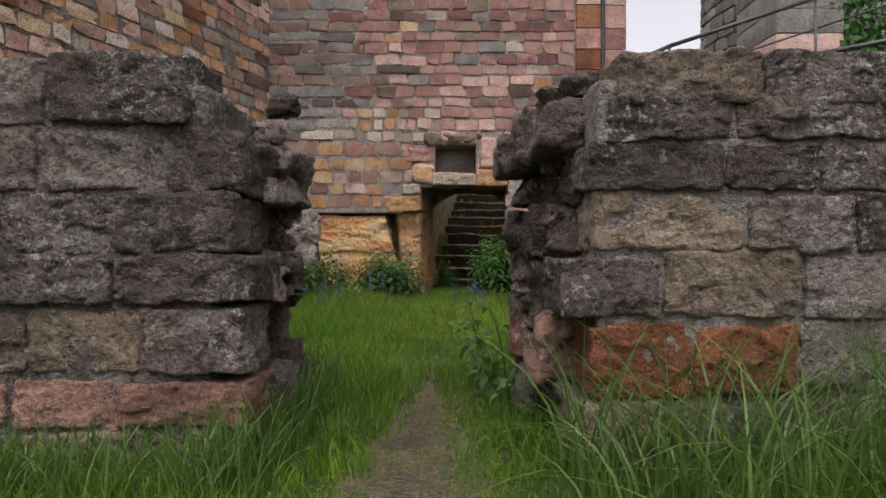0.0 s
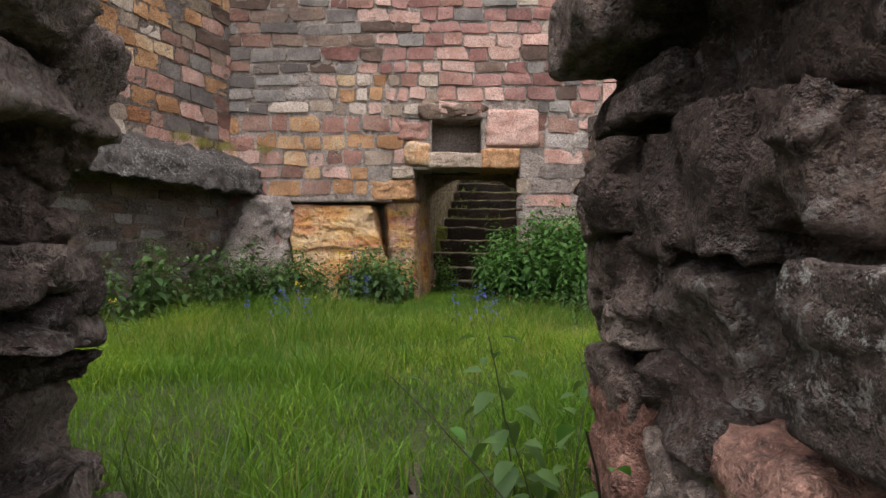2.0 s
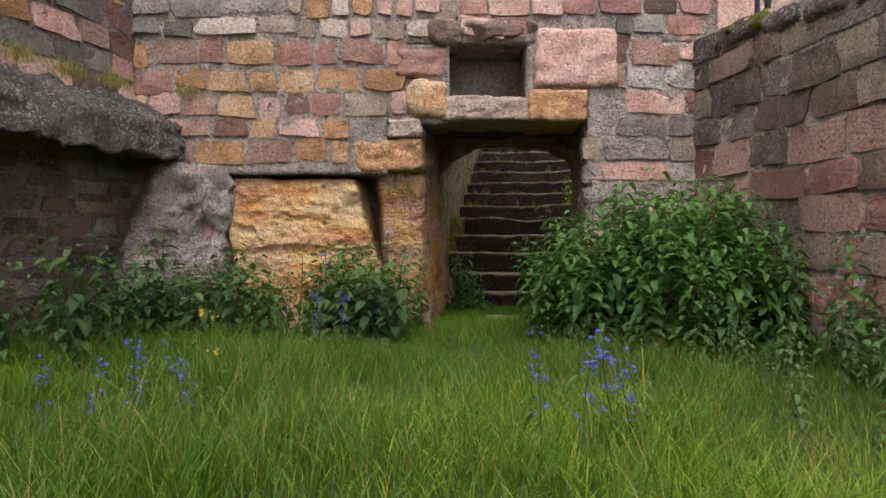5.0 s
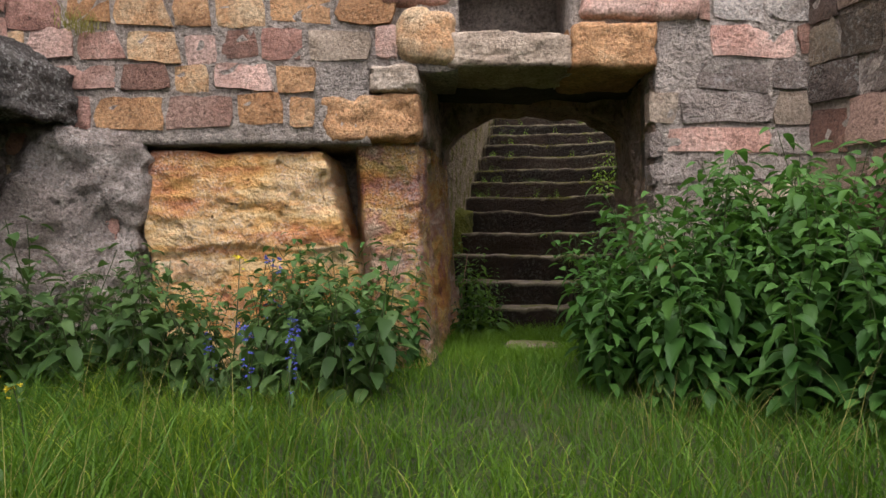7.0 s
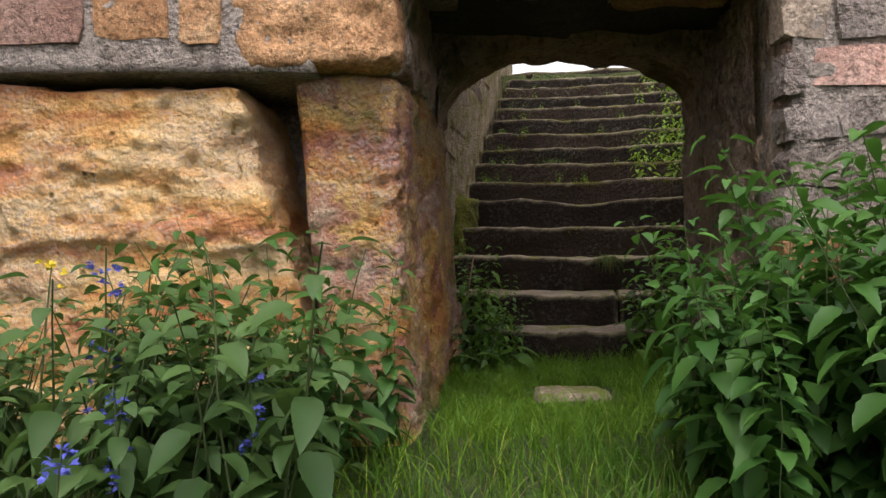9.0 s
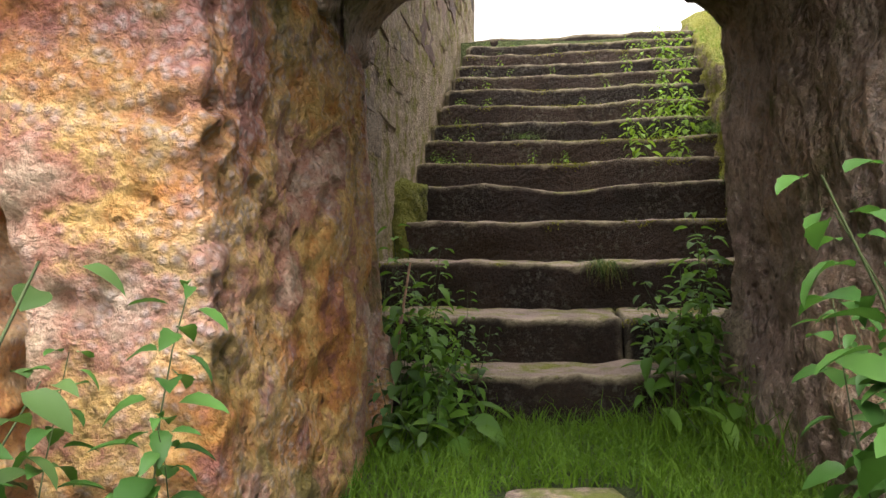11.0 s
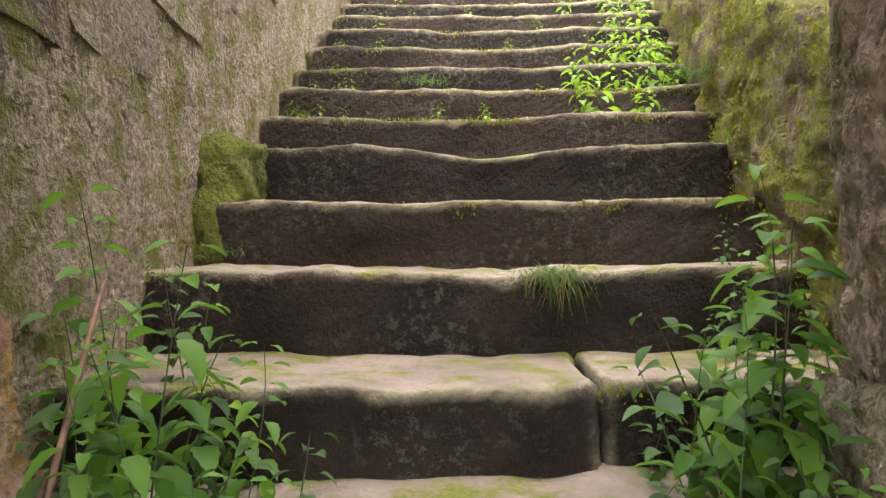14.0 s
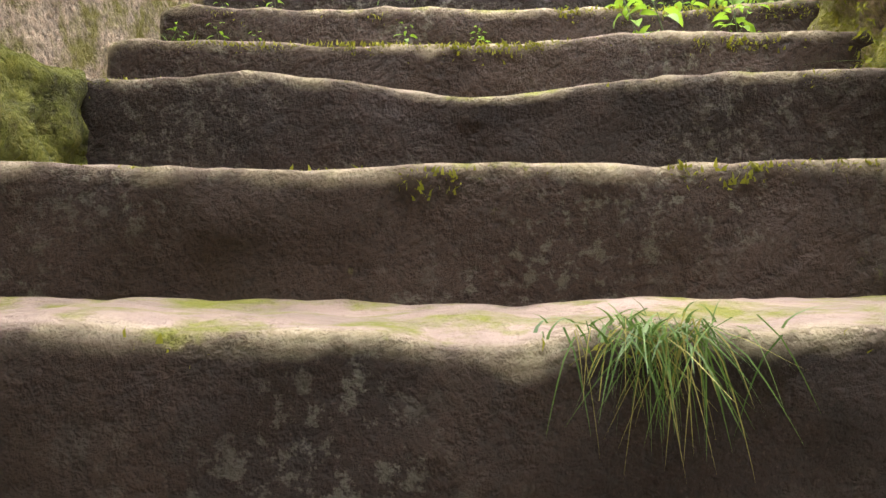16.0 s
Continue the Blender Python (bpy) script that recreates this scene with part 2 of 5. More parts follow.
M_LEDGE = stone_material("lichened_ledge", (0.13, 0.112, 0.102), (0.24, 0.213, 0.195), (0.42, 0.385, 0.36), lichen=0.9, stain=0.4, bump=0.9)
M_DARK = stone_material("weathered_dark_sandstone", (0.1, 0.073, 0.062), (0.2, 0.15, 0.128), (0.32, 0.255, 0.222), lichen=0.85, stain=0.35, bump=0.8, vary=0.3)
M_DARKCORE = stone_material("weathered_rubble_core", (0.14, 0.108, 0.092), (0.24, 0.192, 0.166), (0.35, 0.295, 0.26), lichen=0.6, stain=0.4, bump=1.0)
M_END = stone_material("broken_brown_sandstone", (0.095, 0.065, 0.054), (0.2, 0.142, 0.118), (0.32, 0.246, 0.21), lichen=0.3, stain=0.4, bump=0.9, vary=0.4)
M_TAN = stone_material("weathered_tan_sandstone", (0.12, 0.085, 0.06), (0.22, 0.16, 0.11), (0.33, 0.26, 0.185), lichen=0.25, stain=0.45, bump=0.6)
M_WETPINK = stone_material("weathered_pink_sandstone", (0.2, 0.1, 0.075), (0.3, 0.165, 0.125), (0.38, 0.24, 0.19), stain=0.3, bump=0.5)
M_BURNT = stone_material("burnt_orange_sandstone", (0.2, 0.065, 0.03), (0.32, 0.115, 0.05), (0.4, 0.19, 0.09), stain=0.3, bump=0.6, strata=0.3)
M_ROCK = rock_material("ochre_bedrock", [(0.08, (0.3, 0.1, 0.06)), (0.26, (0.55, 0.22, 0.08)), (0.4, (0.72, 0.4, 0.14)), (0.53, (0.76, 0.54, 0.28)), (0.66, (0.74, 0.42, 0.2)), (0.8, (0.8, 0.66, 0.46)), (0.95, (0.6, 0.28, 0.17))],
                       ((0.45, 0.33, 0.28), (0.66, 0.56, 0.47)), 0.6, layers=0.6, spread=1.3, bump=0.7)
M_JAMB = rock_material("purple_ochre_bedrock", [(0.1, (0.17, 0.05, 0.045)), (0.27, (0.42, 0.16, 0.11)), (0.38, (0.62, 0.27, 0.07)), (0.5, (0.72, 0.46, 0.16)), (0.6, (0.5, 0.23, 0.15)), (0.74, (0.74, 0.54, 0.38)), (0.9, (0.36, 0.13, 0.1))],
                       ((0.42, 0.32, 0.3), (0.7, 0.6, 0.56)), 0.65, moss=0.05, layers=0.05, spread=2.0)
M_JAMBDARK = rock_material("dark_tooled_bedrock", [(0.08, (0.24, 0.155, 0.12)), (0.33, (0.46, 0.32, 0.25)), (0.5, (0.64, 0.47, 0.36)), (0.66, (0.6, 0.39, 0.26)), (0.85, (0.74, 0.6, 0.48))],
                           ((0.42, 0.34, 0.3), (0.66, 0.57, 0.52)), 0.6, moss=0.07, layers=0.0, spread=2.2, grooves=0.8)
M_VAULT = stone_material("dark_vault_stone", (0.03, 0.025, 0.02), (0.06, 0.05, 0.042), (0.1, 0.085, 0.07), bump=0.7)
# Near-black risers hold their shade in the base colour; treads stay pale.
M_STEP = stone_material("mossy_step_sandstone", (0.009, 0.005, 0.0032), (0.019, 0.011, 0.007), (0.036, 0.022, 0.0145), lichen=0.35, moss=-0.05, stain=0.1, bump=0.45, lichen_col=(0.16, 0.155, 0.115), lit_tread=0.75, edge=0.65, grain=100.0, tooled=0.9, moss_col=(0.15, 0.155, 0.012))
M_TREAD = stone_material("worn_tread_sandstone", (0.16, 0.115, 0.09), (0.26, 0.19, 0.15), (0.34, 0.26, 0.21), stain=0.3, bump=0.3, moss=0.02)
M_MOSSWALL = stone_material("mossy_masonry", (0.26, 0.185, 0.12), (0.42, 0.31, 0.21), (0.56, 0.44, 0.31), stain=0.2, bump=1.0, moss=0.16, moss_col=(0.22, 0.2, 0.025), grit=0.8)
M_BANK = stone_material("mossy_bank", (0.12, 0.09, 0.055), (0.22, 0.16, 0.1), (0.34, 0.26, 0.17), stain=0.3, bump=1.0, moss=0.2, moss_col=(0.24, 0.23, 0.022), grit=0.8)
M_MOSS = stone_material("thick_moss", (0.05, 0.05, 0.012), (0.11, 0.12, 0.02), (0.2, 0.18, 0.04), moss=0.22, moss_col=(0.2, 0.2, 0.025), stain=0.3, bump=1.0)
M_SOIL = stone_material("trodden_earth", (0.06, 0.045, 0.03), (0.11, 0.085, 0.06), (0.17, 0.14, 0.1), stain=0.3, bump=0.9)
M_GROUND = stone_material("grassy_soil", (0.03, 0.045, 0.012), (0.05, 0.075, 0.018), (0.08, 0.1, 0.03), stain=0.3, bump=1.0)
M_TOWER = stone_material("grey_tower_masonry", (0.17, 0.15, 0.14), (0.25, 0.225, 0.21), (0.34, 0.31, 0.29), stain=0.3, bump=0.6)
M_GRASS = leaf_material("meadow_grass", (0.03, 0.085, 0.005), (0.14, 0.25, 0.02), 0.6, 0.4)
M_DEEPGRASS = leaf_material("deep_green_grass", (0.015, 0.05, 0.004), (0.085, 0.18, 0.014), 0.6, 0.4)
M_LIMEGRASS = leaf_material("yellow_green_grass", (0.09, 0.16, 0.008), (0.27, 0.35, 0.035), 0.6, 0.45)
M_MOSSTUFT = leaf_material("moss_fringe", (0.06, 0.07, 0.006), (0.25, 0.25, 0.03), 0.9, 0.4)
M_DRYGRASS = leaf_material("seeding_grass", (0.12, 0.13, 0.022), (0.34, 0.3, 0.1), 0.6, 0.35)
M_TUFT = leaf_material("tussock_grass", (0.016, 0.045, 0.008), (0.125, 0.2, 0.045), 0.45, 0.3)
# Brighter copy of the nettle green, with sky light put into the colour.
M_SKYLITLEAF = leaf_material("skylit_leaf", (0.035, 0.1, 0.012), (0.14, 0.26, 0.035), 0.5, 0.4)
M_NETTLE = leaf_material("nettle_leaf", (0.016, 0.058, 0.01), (0.066, 0.155, 0.028), 0.55, 0.3)
M_WEED = leaf_material("weed_leaf", (0.03, 0.07, 0.018), (0.085, 0.15, 0.04), 0.6, 0.3)
M_BRIGHT = leaf_material("young_leaf", (0.07, 0.15, 0.012), (0.19, 0.3, 0.03), 0.45, 0.45)
M_STEM = plain_material("green_stem", (0.06, 0.08, 0.03))
M_TWIG = plain_material("dark_twig", (0.05, 0.042, 0.03))
M_BLUE = leaf_material("blue_petal", (0.05, 0.06, 0.3), (0.12, 0.14, 0.55), 0.5, 0.3)
M_YELLOW = leaf_material("yellow_petal", (0.5, 0.36, 0.01), (0.75, 0.6, 0.03), 0.5, 0.3)
M_IRON = plain_material("grey_painted_iron", (0.07, 0.07, 0.075), 0.5, 0.6)

# ---- geometry helpers ----
rng = np.random.default_rng(5)


def hashed(i, j, k, s):
    n = (i * 374761393 + j * 668265263 + k * 2147483647 + s * 1274126177) & 0xFFFFFFFF
    n = ((n ^ (n >> 13)) * 1274126177) & 0xFFFFFFFF
    return ((n ^ (n >> 16)) & 0xFFFF) / 65535.0


def vnoise(p, seed):
    q = np.floor(p).astype(np.int64)
    f = p - q
    f = f * f * (3 - 2 * f)
    out = 0
    for a in (0, 1):
        for b in (0, 1):
            for c in (0, 1):
                w = (f[:, 0] if a else 1 - f[:, 0]) * (f[:, 1] if b else 1 - f[:, 1]) * (f[:, 2] if c else 1 - f[:, 2])
                out = out + w * hashed(q[:, 0] + a, q[:, 1] + b, q[:, 2] + c, seed)
    return out * 2 - 1


def fbm(p, freq, seed, octaves=4, gain=0.5):
    out, amp = 0, 1.0
    for o in range(octaves):
        out = out + amp * vnoise(p * freq + 17.3 * o, seed + o)
        freq, amp = freq * 2.03, amp * gain
    return out


def facets(p, freq, seed):
    """A value for each cell of an uneven broken-rock pattern."""
    p = p * freq
    q = np.floor(p).astype(np.int64)
    best, val = np.full(len(p), 9.0), np.zeros(len(p))
    for a in (-1, 0, 1):
        for b in (-1, 0, 1):
            for c in (-1, 0, 1):
                i, j, k = q[:, 0] + a, q[:, 1] + b, q[:, 2] + c
                d = (i + hashed(i, j, k, seed) - p[:, 0]) ** 2 + (j + hashed(i, j, k, seed + 1) - p[:, 1]) ** 2 + (k + hashed(i, j, k, seed + 2) - p[:, 2]) ** 2
                near = d < best
                best = np.where(near, d, best)
                val = np.where(near, hashed(i, j, k, seed + 3), val)
    return val - 0.5, best


LATTICES = {}


def lattice(nx, ny, nz):
    """Boundary of a box lattice: points in -1..1 and quads facing outward."""
    if (nx, ny, nz) in LATTICES:
        return LATTICES[nx, ny, nz]
    ids, pts, quads = {}, [], []

    def vid(i, j, k):
        if (i, j, k) not in ids:
            ids[i, j, k] = len(pts)
            pts.append((2 * i / nx - 1, 2 * j / ny - 1, 2 * k / nz - 1))
        return ids[i, j, k]

    for k, flip in ((0, True), (nz, False)):
        for i in range(nx):
            for j in range(ny):
                q = [vid(i, j, k), vid(i + 1, j, k), vid(i + 1, j + 1, k), vid(i, j + 1, k)]
                quads.append(q[::-1] if flip else q)
    for j, flip in ((0, False), (ny, True)):
        for i in range(nx):
            for k in range(nz):
                q = [vid(i, j, k), vid(i + 1, j, k), vid(i + 1, j, k + 1), vid(i, j, k + 1)]
                quads.append(q[::-1] if flip else q)
    for i, flip in ((0, True), (nx, False)):
        for j in range(ny):
            for k in range(nz):
                q = [vid(i, j, k), vid(i, j + 1, k), vid(i, j + 1, k + 1), vid(i, j, k + 1)]
                quads.append(q[::-1] if flip else q)
    LATTICES[nx, ny, nz] = np.array(pts), quads
    return LATTICES[nx, ny, nz]


def make_mesh(name, pts, faces, mat=None, smooth=True):
    me = bpy.data.meshes.new(name)
    me.from_pydata(np.asarray(pts).tolist(), [], faces)
    me.materials.append(mat)
    if smooth:
        me.polygons.foreach_set("use_smooth", [True] * len(me.polygons))
    me.update()
    return me


def corners_box(x0, x1, y0, y1, z0, z1):
    return [(x0, y0, z0), (x1, y0, z0), (x1, y1, z0), (x0, y1, z0), (x0, y0, z1), (x1, y0, z1), (x1, y1, z1), (x0, y1, z1)]


def block_points(corners, cuts, p=9.0, amp=0.01, freq=6.0, seed=1, octaves=4, shape=None, chip=0.0):
    """A worn block that fills eight corners: rounded edges, then uneven faces."""
    pts, quads = lattice(*cuts)
    if p:
        r = (np.abs(pts) ** p).sum(1) ** (1 / p)
        u = pts / r[:, None]
    else:
        u = pts
    c = np.array(corners, float)
    a = (u + 1) / 2
    x, y, z = a[:, :1], a[:, 1:2], a[:, 2:]
    w = [(1 - x) * (1 - y) * (1 - z), x * (1 - y) * (1 - z), x * y * (1 - z), (1 - x) * y * (1 - z),
         (1 - x) * (1 - y) * z, x * (1 - y) * z, x * y * z, (1 - x) * y * z]
    out = sum(wi * ci for wi, ci in zip(w, c))
    if amp:
        d = np.stack([fbm(out, freq, seed + 31 * k, octaves) for k in range(3)], 1)
        out = out + d * amp
        if chip:
            cell, near = facets(out * np.array([1, 1, 1.5]) + 0.03 * d, freq * 1.5, seed + 5)
            ridge = 1.2 * cell + 0.6 * (0.3 - np.abs(fbm(out, freq * 3, seed + 6, 3)))
            w5 = np.sign(u) * np.abs(u) ** 5
            out = out + w5 / np.linalg.norm(w5, axis=1)[:, None] * (ridge * chip)[:, None]
    if shape is not None:
        out = shape(out, u)
    return out, quads


def block(name, corners, cuts, mat, parent=None, label="", smooth=True, **kw):
    pts, quads = block_points(corners, cuts, **kw)
    ob = new(name, make_mesh(name, pts, quads, mat, smooth))
    if parent:
        ob.parent = parent
    if label:
        ob["label"] = label
    return ob


def joined(name, blocks, mat, parent=None, label=""):
    pts, faces, n = [], [], 0
    for p, q in blocks:
        pts.append(p)
        faces += [[i + n for i in f] for f in q]
        n += len(p)
    ob = new(name, make_mesh(name, np.concatenate(pts), faces, mat))
    if parent:
        ob.parent = parent
    if label:
        ob["label"] = label
    return ob


def empty(name, at, label, category, group="", kind=""):
    ob = new(name)
    ob.location = at
    ob.empty_display_size = 0.1
    return tagged(ob, label, category, group, kind)


def under(ob, parent):
    """Parent an object that was built in world places."""
    ob.parent = parent
    ob.matrix_parent_inverse = Matrix.Translation(-parent.location)
    return ob


# low stone shapes shared by the masonry; front face towards -y, in -0.5..0.5
STONES = []
for k in range(28):
    r_ = np.random.default_rng(100 + k)
    xs = np.array([-0.5, -0.488, -0.24, 0.0, 0.24, 0.488, 0.5])
    zs = np.array([-0.5, -0.475, -0.16, 0.16, 0.475, 0.5])
    skew = r_.normal(size=4) * 0.05
    tip = r_.normal(size=2) * 0.03
    knock = r_.uniform(0.0, 0.12, 4)
    pp = []
    for i, xx in enumerate(xs):
        for j, zz in enumerate(zs):
            rim = i in (0, 6) or j in (0, 5)
            cut = knock[2 * (xx > 0) + (zz > 0)] * (2 * abs(xx)) ** 4 * (2 * abs(zz)) ** 4
            x_ = xx * (1 + skew[0] * zz * 2 - cut) + skew[1] * zz + r_.normal() * 0.014
            z_ = zz * (1 + skew[2] * xx * 2 - cut) + skew[3] * xx + r_.normal() * 0.022
            swell = 0.025 * (max(abs(xx), abs(zz)) * 2) ** 5
            pp.append((x_, 0.35 if rim else -0.5 + swell + tip[0] * xx + tip[1] * zz + r_.normal() * 0.045, z_))
    # the worn face is smooth; its rim is a separate ring with hard arrises
    face_q = [[i * 6 + j, i * 6 + 6 + j, i * 6 + 7 + j, i * 6 + 1 + j] for i in range(1, 5) for j in range(1, 4)]
    rim_q = [[i * 6 + j, i * 6 + 6 + j, i * 6 + 7 + j, i * 6 + 1 + j] for i in range(6) for j in range(5) if i in (0, 5) or j in (0, 4)]
    me = make_mesh("stone", pp + pp, face_q + [[v + 42 for v in q] for q in rim_q], None)
    me.polygons.foreach_set("use_smooth", [True] * len(face_q) + [False] * len(rim_q))
    STONES.append(me)


def lay_stone(parent, at, size, mat, turn=0.0, tilt=0.0, name="stone"):
    ob = new(name, STONES[int(rng.integers(len(STONES)))])
    ob.matrix_basis = Matrix.Translation(at) @ pose(0, 0, 0, 0, tilt, turn) @ Matrix.Diagonal((*size, 1))
    ob.material_slots[0].link = "OBJECT"
    ob.material_slots[0].material = mat
    ob.parent = parent
    return ob


def pick(weights):
    names = list(weights)
    w = np.array([weights[n] for n in names], float)
    return names[int(rng.choice(len(names), p=w / w.sum()))]


def masonry(parent, origin, turn, x0, x1, z0, z1, row, width, mats, holes=(), proud=0.03, gap=0.018, depth=0.12, keep=lambda x, z: True, limit=300, wobble=0.012):
    """Courses of separate stones on a wall that starts at origin and runs along turn; those past the limit are joined."""
    m = Matrix.Translation(origin) @ pose(0, 0, 0, 0, 0, turn)
    made, rest, z = 0, {}, z0
    while z < z1 - 0.04:
        h = row(z) * rng.uniform(0.85, 1.15)
        h = min(h, z1 - z)
        x = x0 + rng.uniform(-0.2, 0.0)
        while x < x1:
            w = width(x, z) * rng.uniform(0.65, 1.4)
            a, b = max(x, x0), min(x + w, x1)
            x += w
            if b - a < 0.06:
                continue
            cx, cz = (a + b) / 2, z + h / 2
            for hx0, hx1, hz0, hz1 in holes:
                if cz + h * 0.35 > hz0 and cz - h * 0.35 < hz1 and b > hx0 and a < hx1:
                    if cx < (hx0 + hx1) / 2:
                        b = min(b, hx0)
                    else:
                        a = max(a, hx1)
            if b - a < 0.07 or not keep(cx, cz):
                continue
            cx = (a + b) / 2
            g = gap(cx, cz) if callable(gap) else gap
            size = (b - a - g * rng.uniform(0.5, 1.6), depth, h - g * rng.uniform(0.5, 1.6))
            at = m @ Vector((cx, depth / 2 - (proud(cx, cz) if callable(proud) else proud) * rng.uniform(0.4, 1.5), cz + wobble * rng.normal()))
            if made < limit:
                lay_stone(parent, at, size, pick(mats(cx, cz)), turn, rng.normal() * 1.2)
                made += 1
            else:
                mat = pick(mats(cx, cz))
                me = STONES[int(rng.integers(len(STONES)))]
                co = np.empty(len(me.vertices) * 3)
                me.vertices.foreach_get("co", co)
                mm = Matrix.Translation(at) @ pose(0, 0, 0, 0, 0, turn) @ Matrix.Diagonal((*size, 1))
                mm = np.array(mm)
                co = co.reshape(-1, 3) @ mm[:3, :3].T + mm[:3, 3]
                rest.setdefault(mat, []).append((co, [list(p.vertices) for p in me.polygons]))
        z += h
    for mat, blocks in rest.items():
        tagged(joined("stones", blocks, mat, parent), kind="stuff")


# ---- ground ----
def ground_height(x, y):
    p = np.stack([np.atleast_1d(x), np.atleast_1d(y), np.zeros_like(np.atleast_1d(x))], 1)
    return 0.03 * fbm(p, 0.8, 3, 3) - 0.03


gx = np.concatenate([[-400, -120, -40, -15], np.arange(-7, 7.01, 0.2), [15, 40, 120, 400]])
gy = np.concatenate([[-400, -120, -40, -12], np.arange(-3, 13.01, 0.2), [20, 45, 120, 400]])
GX, GY = np.meshgrid(gx, gy, indexing="ij")
gz = ground_height(GX.ravel(), GY.ravel())
nyy = len(gy)
ground = new("ground", make_mesh("ground", np.stack([GX.ravel(), GY.ravel(), gz], 1),
                                 [[i * nyy + j, (i + 1) * nyy + j, (i + 1) * nyy + j + 1, i * nyy + j + 1] for i in range(len(gx) - 1) for j in range(nyy - 1)], M_GROUND))
tagged(ground, "grassy soil of the ruined courtyard", "ground", kind="structure")

# ---- facade with the doorway ----
FY = 10.4          # face of the facade
# Wall above 4.8 is unseen; its 9.5 height is set to shade the stairs.
core = [block_points(corners_box(*b), c, p=0, amp=a_, freq=9, seed=11, octaves=4) for b, c, a_ in (
    ((-2.7, -1.95, FY, 11.0, -0.1, 4.8), (25, 3, 160), 0.0055),
    ((-6.0, -2.7, FY, 11.0, -0.1, 9.5), (20, 3, 40), 0.006),
    ((-2.7, 2.74, FY, 11.0, 4.8, 9.5), (30, 3, 30), 0.006),
    ((-1.95, -0.95, FY, 11.0, 1.22, 4.8), (34, 3, 120), 0.0055),
    ((-1.95, -0.95, FY + 0.45, 11.0, -0.1, 1.22), (8, 3, 8), 0.006),
    ((-6.0, -0.62, 11.0, 11.9, -0.1, 2.3), (10, 3, 8), 0.006),
    ((-0.95, -0.62, FY + 0.58, 11.0, -0.1, 1.22), (4, 3, 10), 0.006),
    ((-0.95, -0.62, FY, 11.0, 1.22, 4.8), (11, 3, 120), 0.0055),
    ((0.98, 2.74, FY, 10.7, -0.1, 2.25), (59, 3, 78), 0.008),
    ((1.32, 2.74, 10.7, 11.9, -0.1, 2.25), (10, 6, 10), 0.006),
    ((0.93, 2.74, FY, 11.0, 2.25, 4.8), (60, 3, 85), 0.0055),
    ((-0.62, 0.93, FY + 0.004, 11.0, 2.25, 4.8), (52, 3, 85), 0.0055),
    ((-0.62, -0.12, FY + 0.01, 11.0, 1.62, 2.25), (16, 3, 21), 0.008),
    ((0.5, 0.98, FY + 0.01, 11.0, 1.64, 2.25), (16, 3, 20), 0.008),
    ((-0.12, 0.5, FY + 0.45, 11.0, 1.7, 2.25), (12, 3, 12), 0.006))]
wall_facade = joined("wall_facade", core, M_MORTAR)
tagged(wall_facade, "tall ruined sandstone wall with a low doorway and a small niche", "wall", kind="structure")


def facade_row(z):
    if 1.2 < z < 2.2:
        return 0.2
    if 2.2 <= z < 2.95:
        return 0.165
    return 0.165


def facade_width(x, z):
    if x > 0.9 and z < 1.75:
        return 0.5
    if 2.2 <= z < 2.85 and -1.55 < x < -0.1:
        return 0.2
    if 1.2 <= z < 2.2:
        return 0.3
    return 0.3 if x > -1.4 else 0.42


def facade_mats(x, z):
    if x > 0.93 and z < 1.75:
        return {M_RENDER: 7, M_PALE: 1, M_PINK: 1, M_ORANGE: 0.5}
    if z < 2.2:
        return {M_ORANGE: 5, M_PINK: 5, M_PALE: 1, M_WETPINK: 2} if x < 0 else {M_PINK: 3, M_RENDER: 4, M_WETPINK: 2}
    if z < 2.85 and -1.55 < x < -0.1:
        return {M_PALE: 6, M_PINK: 4, M_ORANGE: 1}
    if x < -1.45:
        return {M_GREY: 6, M_BROWN: 3, M_WETPINK: 1} if z > 2.9 else {M_GREY: 3, M_RENDER: 2, M_BROWN: 2, M_WETPINK: 2, M_PALE: 1}
    k = min(max((x + 1.4) / 3.4, 0), 1)
    return {M_RED: 4 + 3 * k, M_BROWN: 4 - 2.5 * k, M_PINK: 2 + 3 * k, M_PALE: 0.4 + 0.7 * k, M_GREY: 1.6 - k, M_ORANGE: 0.3}


HOLES = ((-0.14, 0.52, 1.6, 2.28), (-0.9, 0.93, -0.2, 1.66), (0.5, 1.2, 1.6, 2.36), (-0.45, -0.12, 1.64, 2.2), (-2.0, -0.9, -0.2, 1.2))
masonry(wall_facade, (0, FY, 0), 0, -2.65, 1.98, 0.0, 4.7, facade_row, facade_width, facade_mats, HOLES, gap=lambda x, z: 0.026 if 1.2 < z < 2.9 and x < 0 else 0.015, proud=lambda x, z: 0.012 if z < 2.2 else 0.018,
        limit=420)

# dressed corner piers at the end of the facade
z = 1.9
while z < 9.5:
    h = float(rng.uniform(0.3, 0.46))
    for x0, x1, proud in ((2.0, 2.37, 0.05), (2.42, 2.76, 0.02)):
        block("quoin", corners_box(x0, x1, FY - proud, FY + 0.35, z + 0.006, z + h - 0.006), (4, 3, 4), pick({M_PINK: 4, M_BURNT: 1, M_RED: 1}), wall_facade, smooth=False, p=40, amp=0.004, freq=5, seed=int(rng.integers(999)))
    z += h
block("drain_pipe", corners_box(2.365, 2.43, FY - 0.08, FY - 0.02, 2.0, 9.5), (2, 2, 10), M_IRON, wall_facade, "dark vertical drain pipe", p=4, amp=0.0)

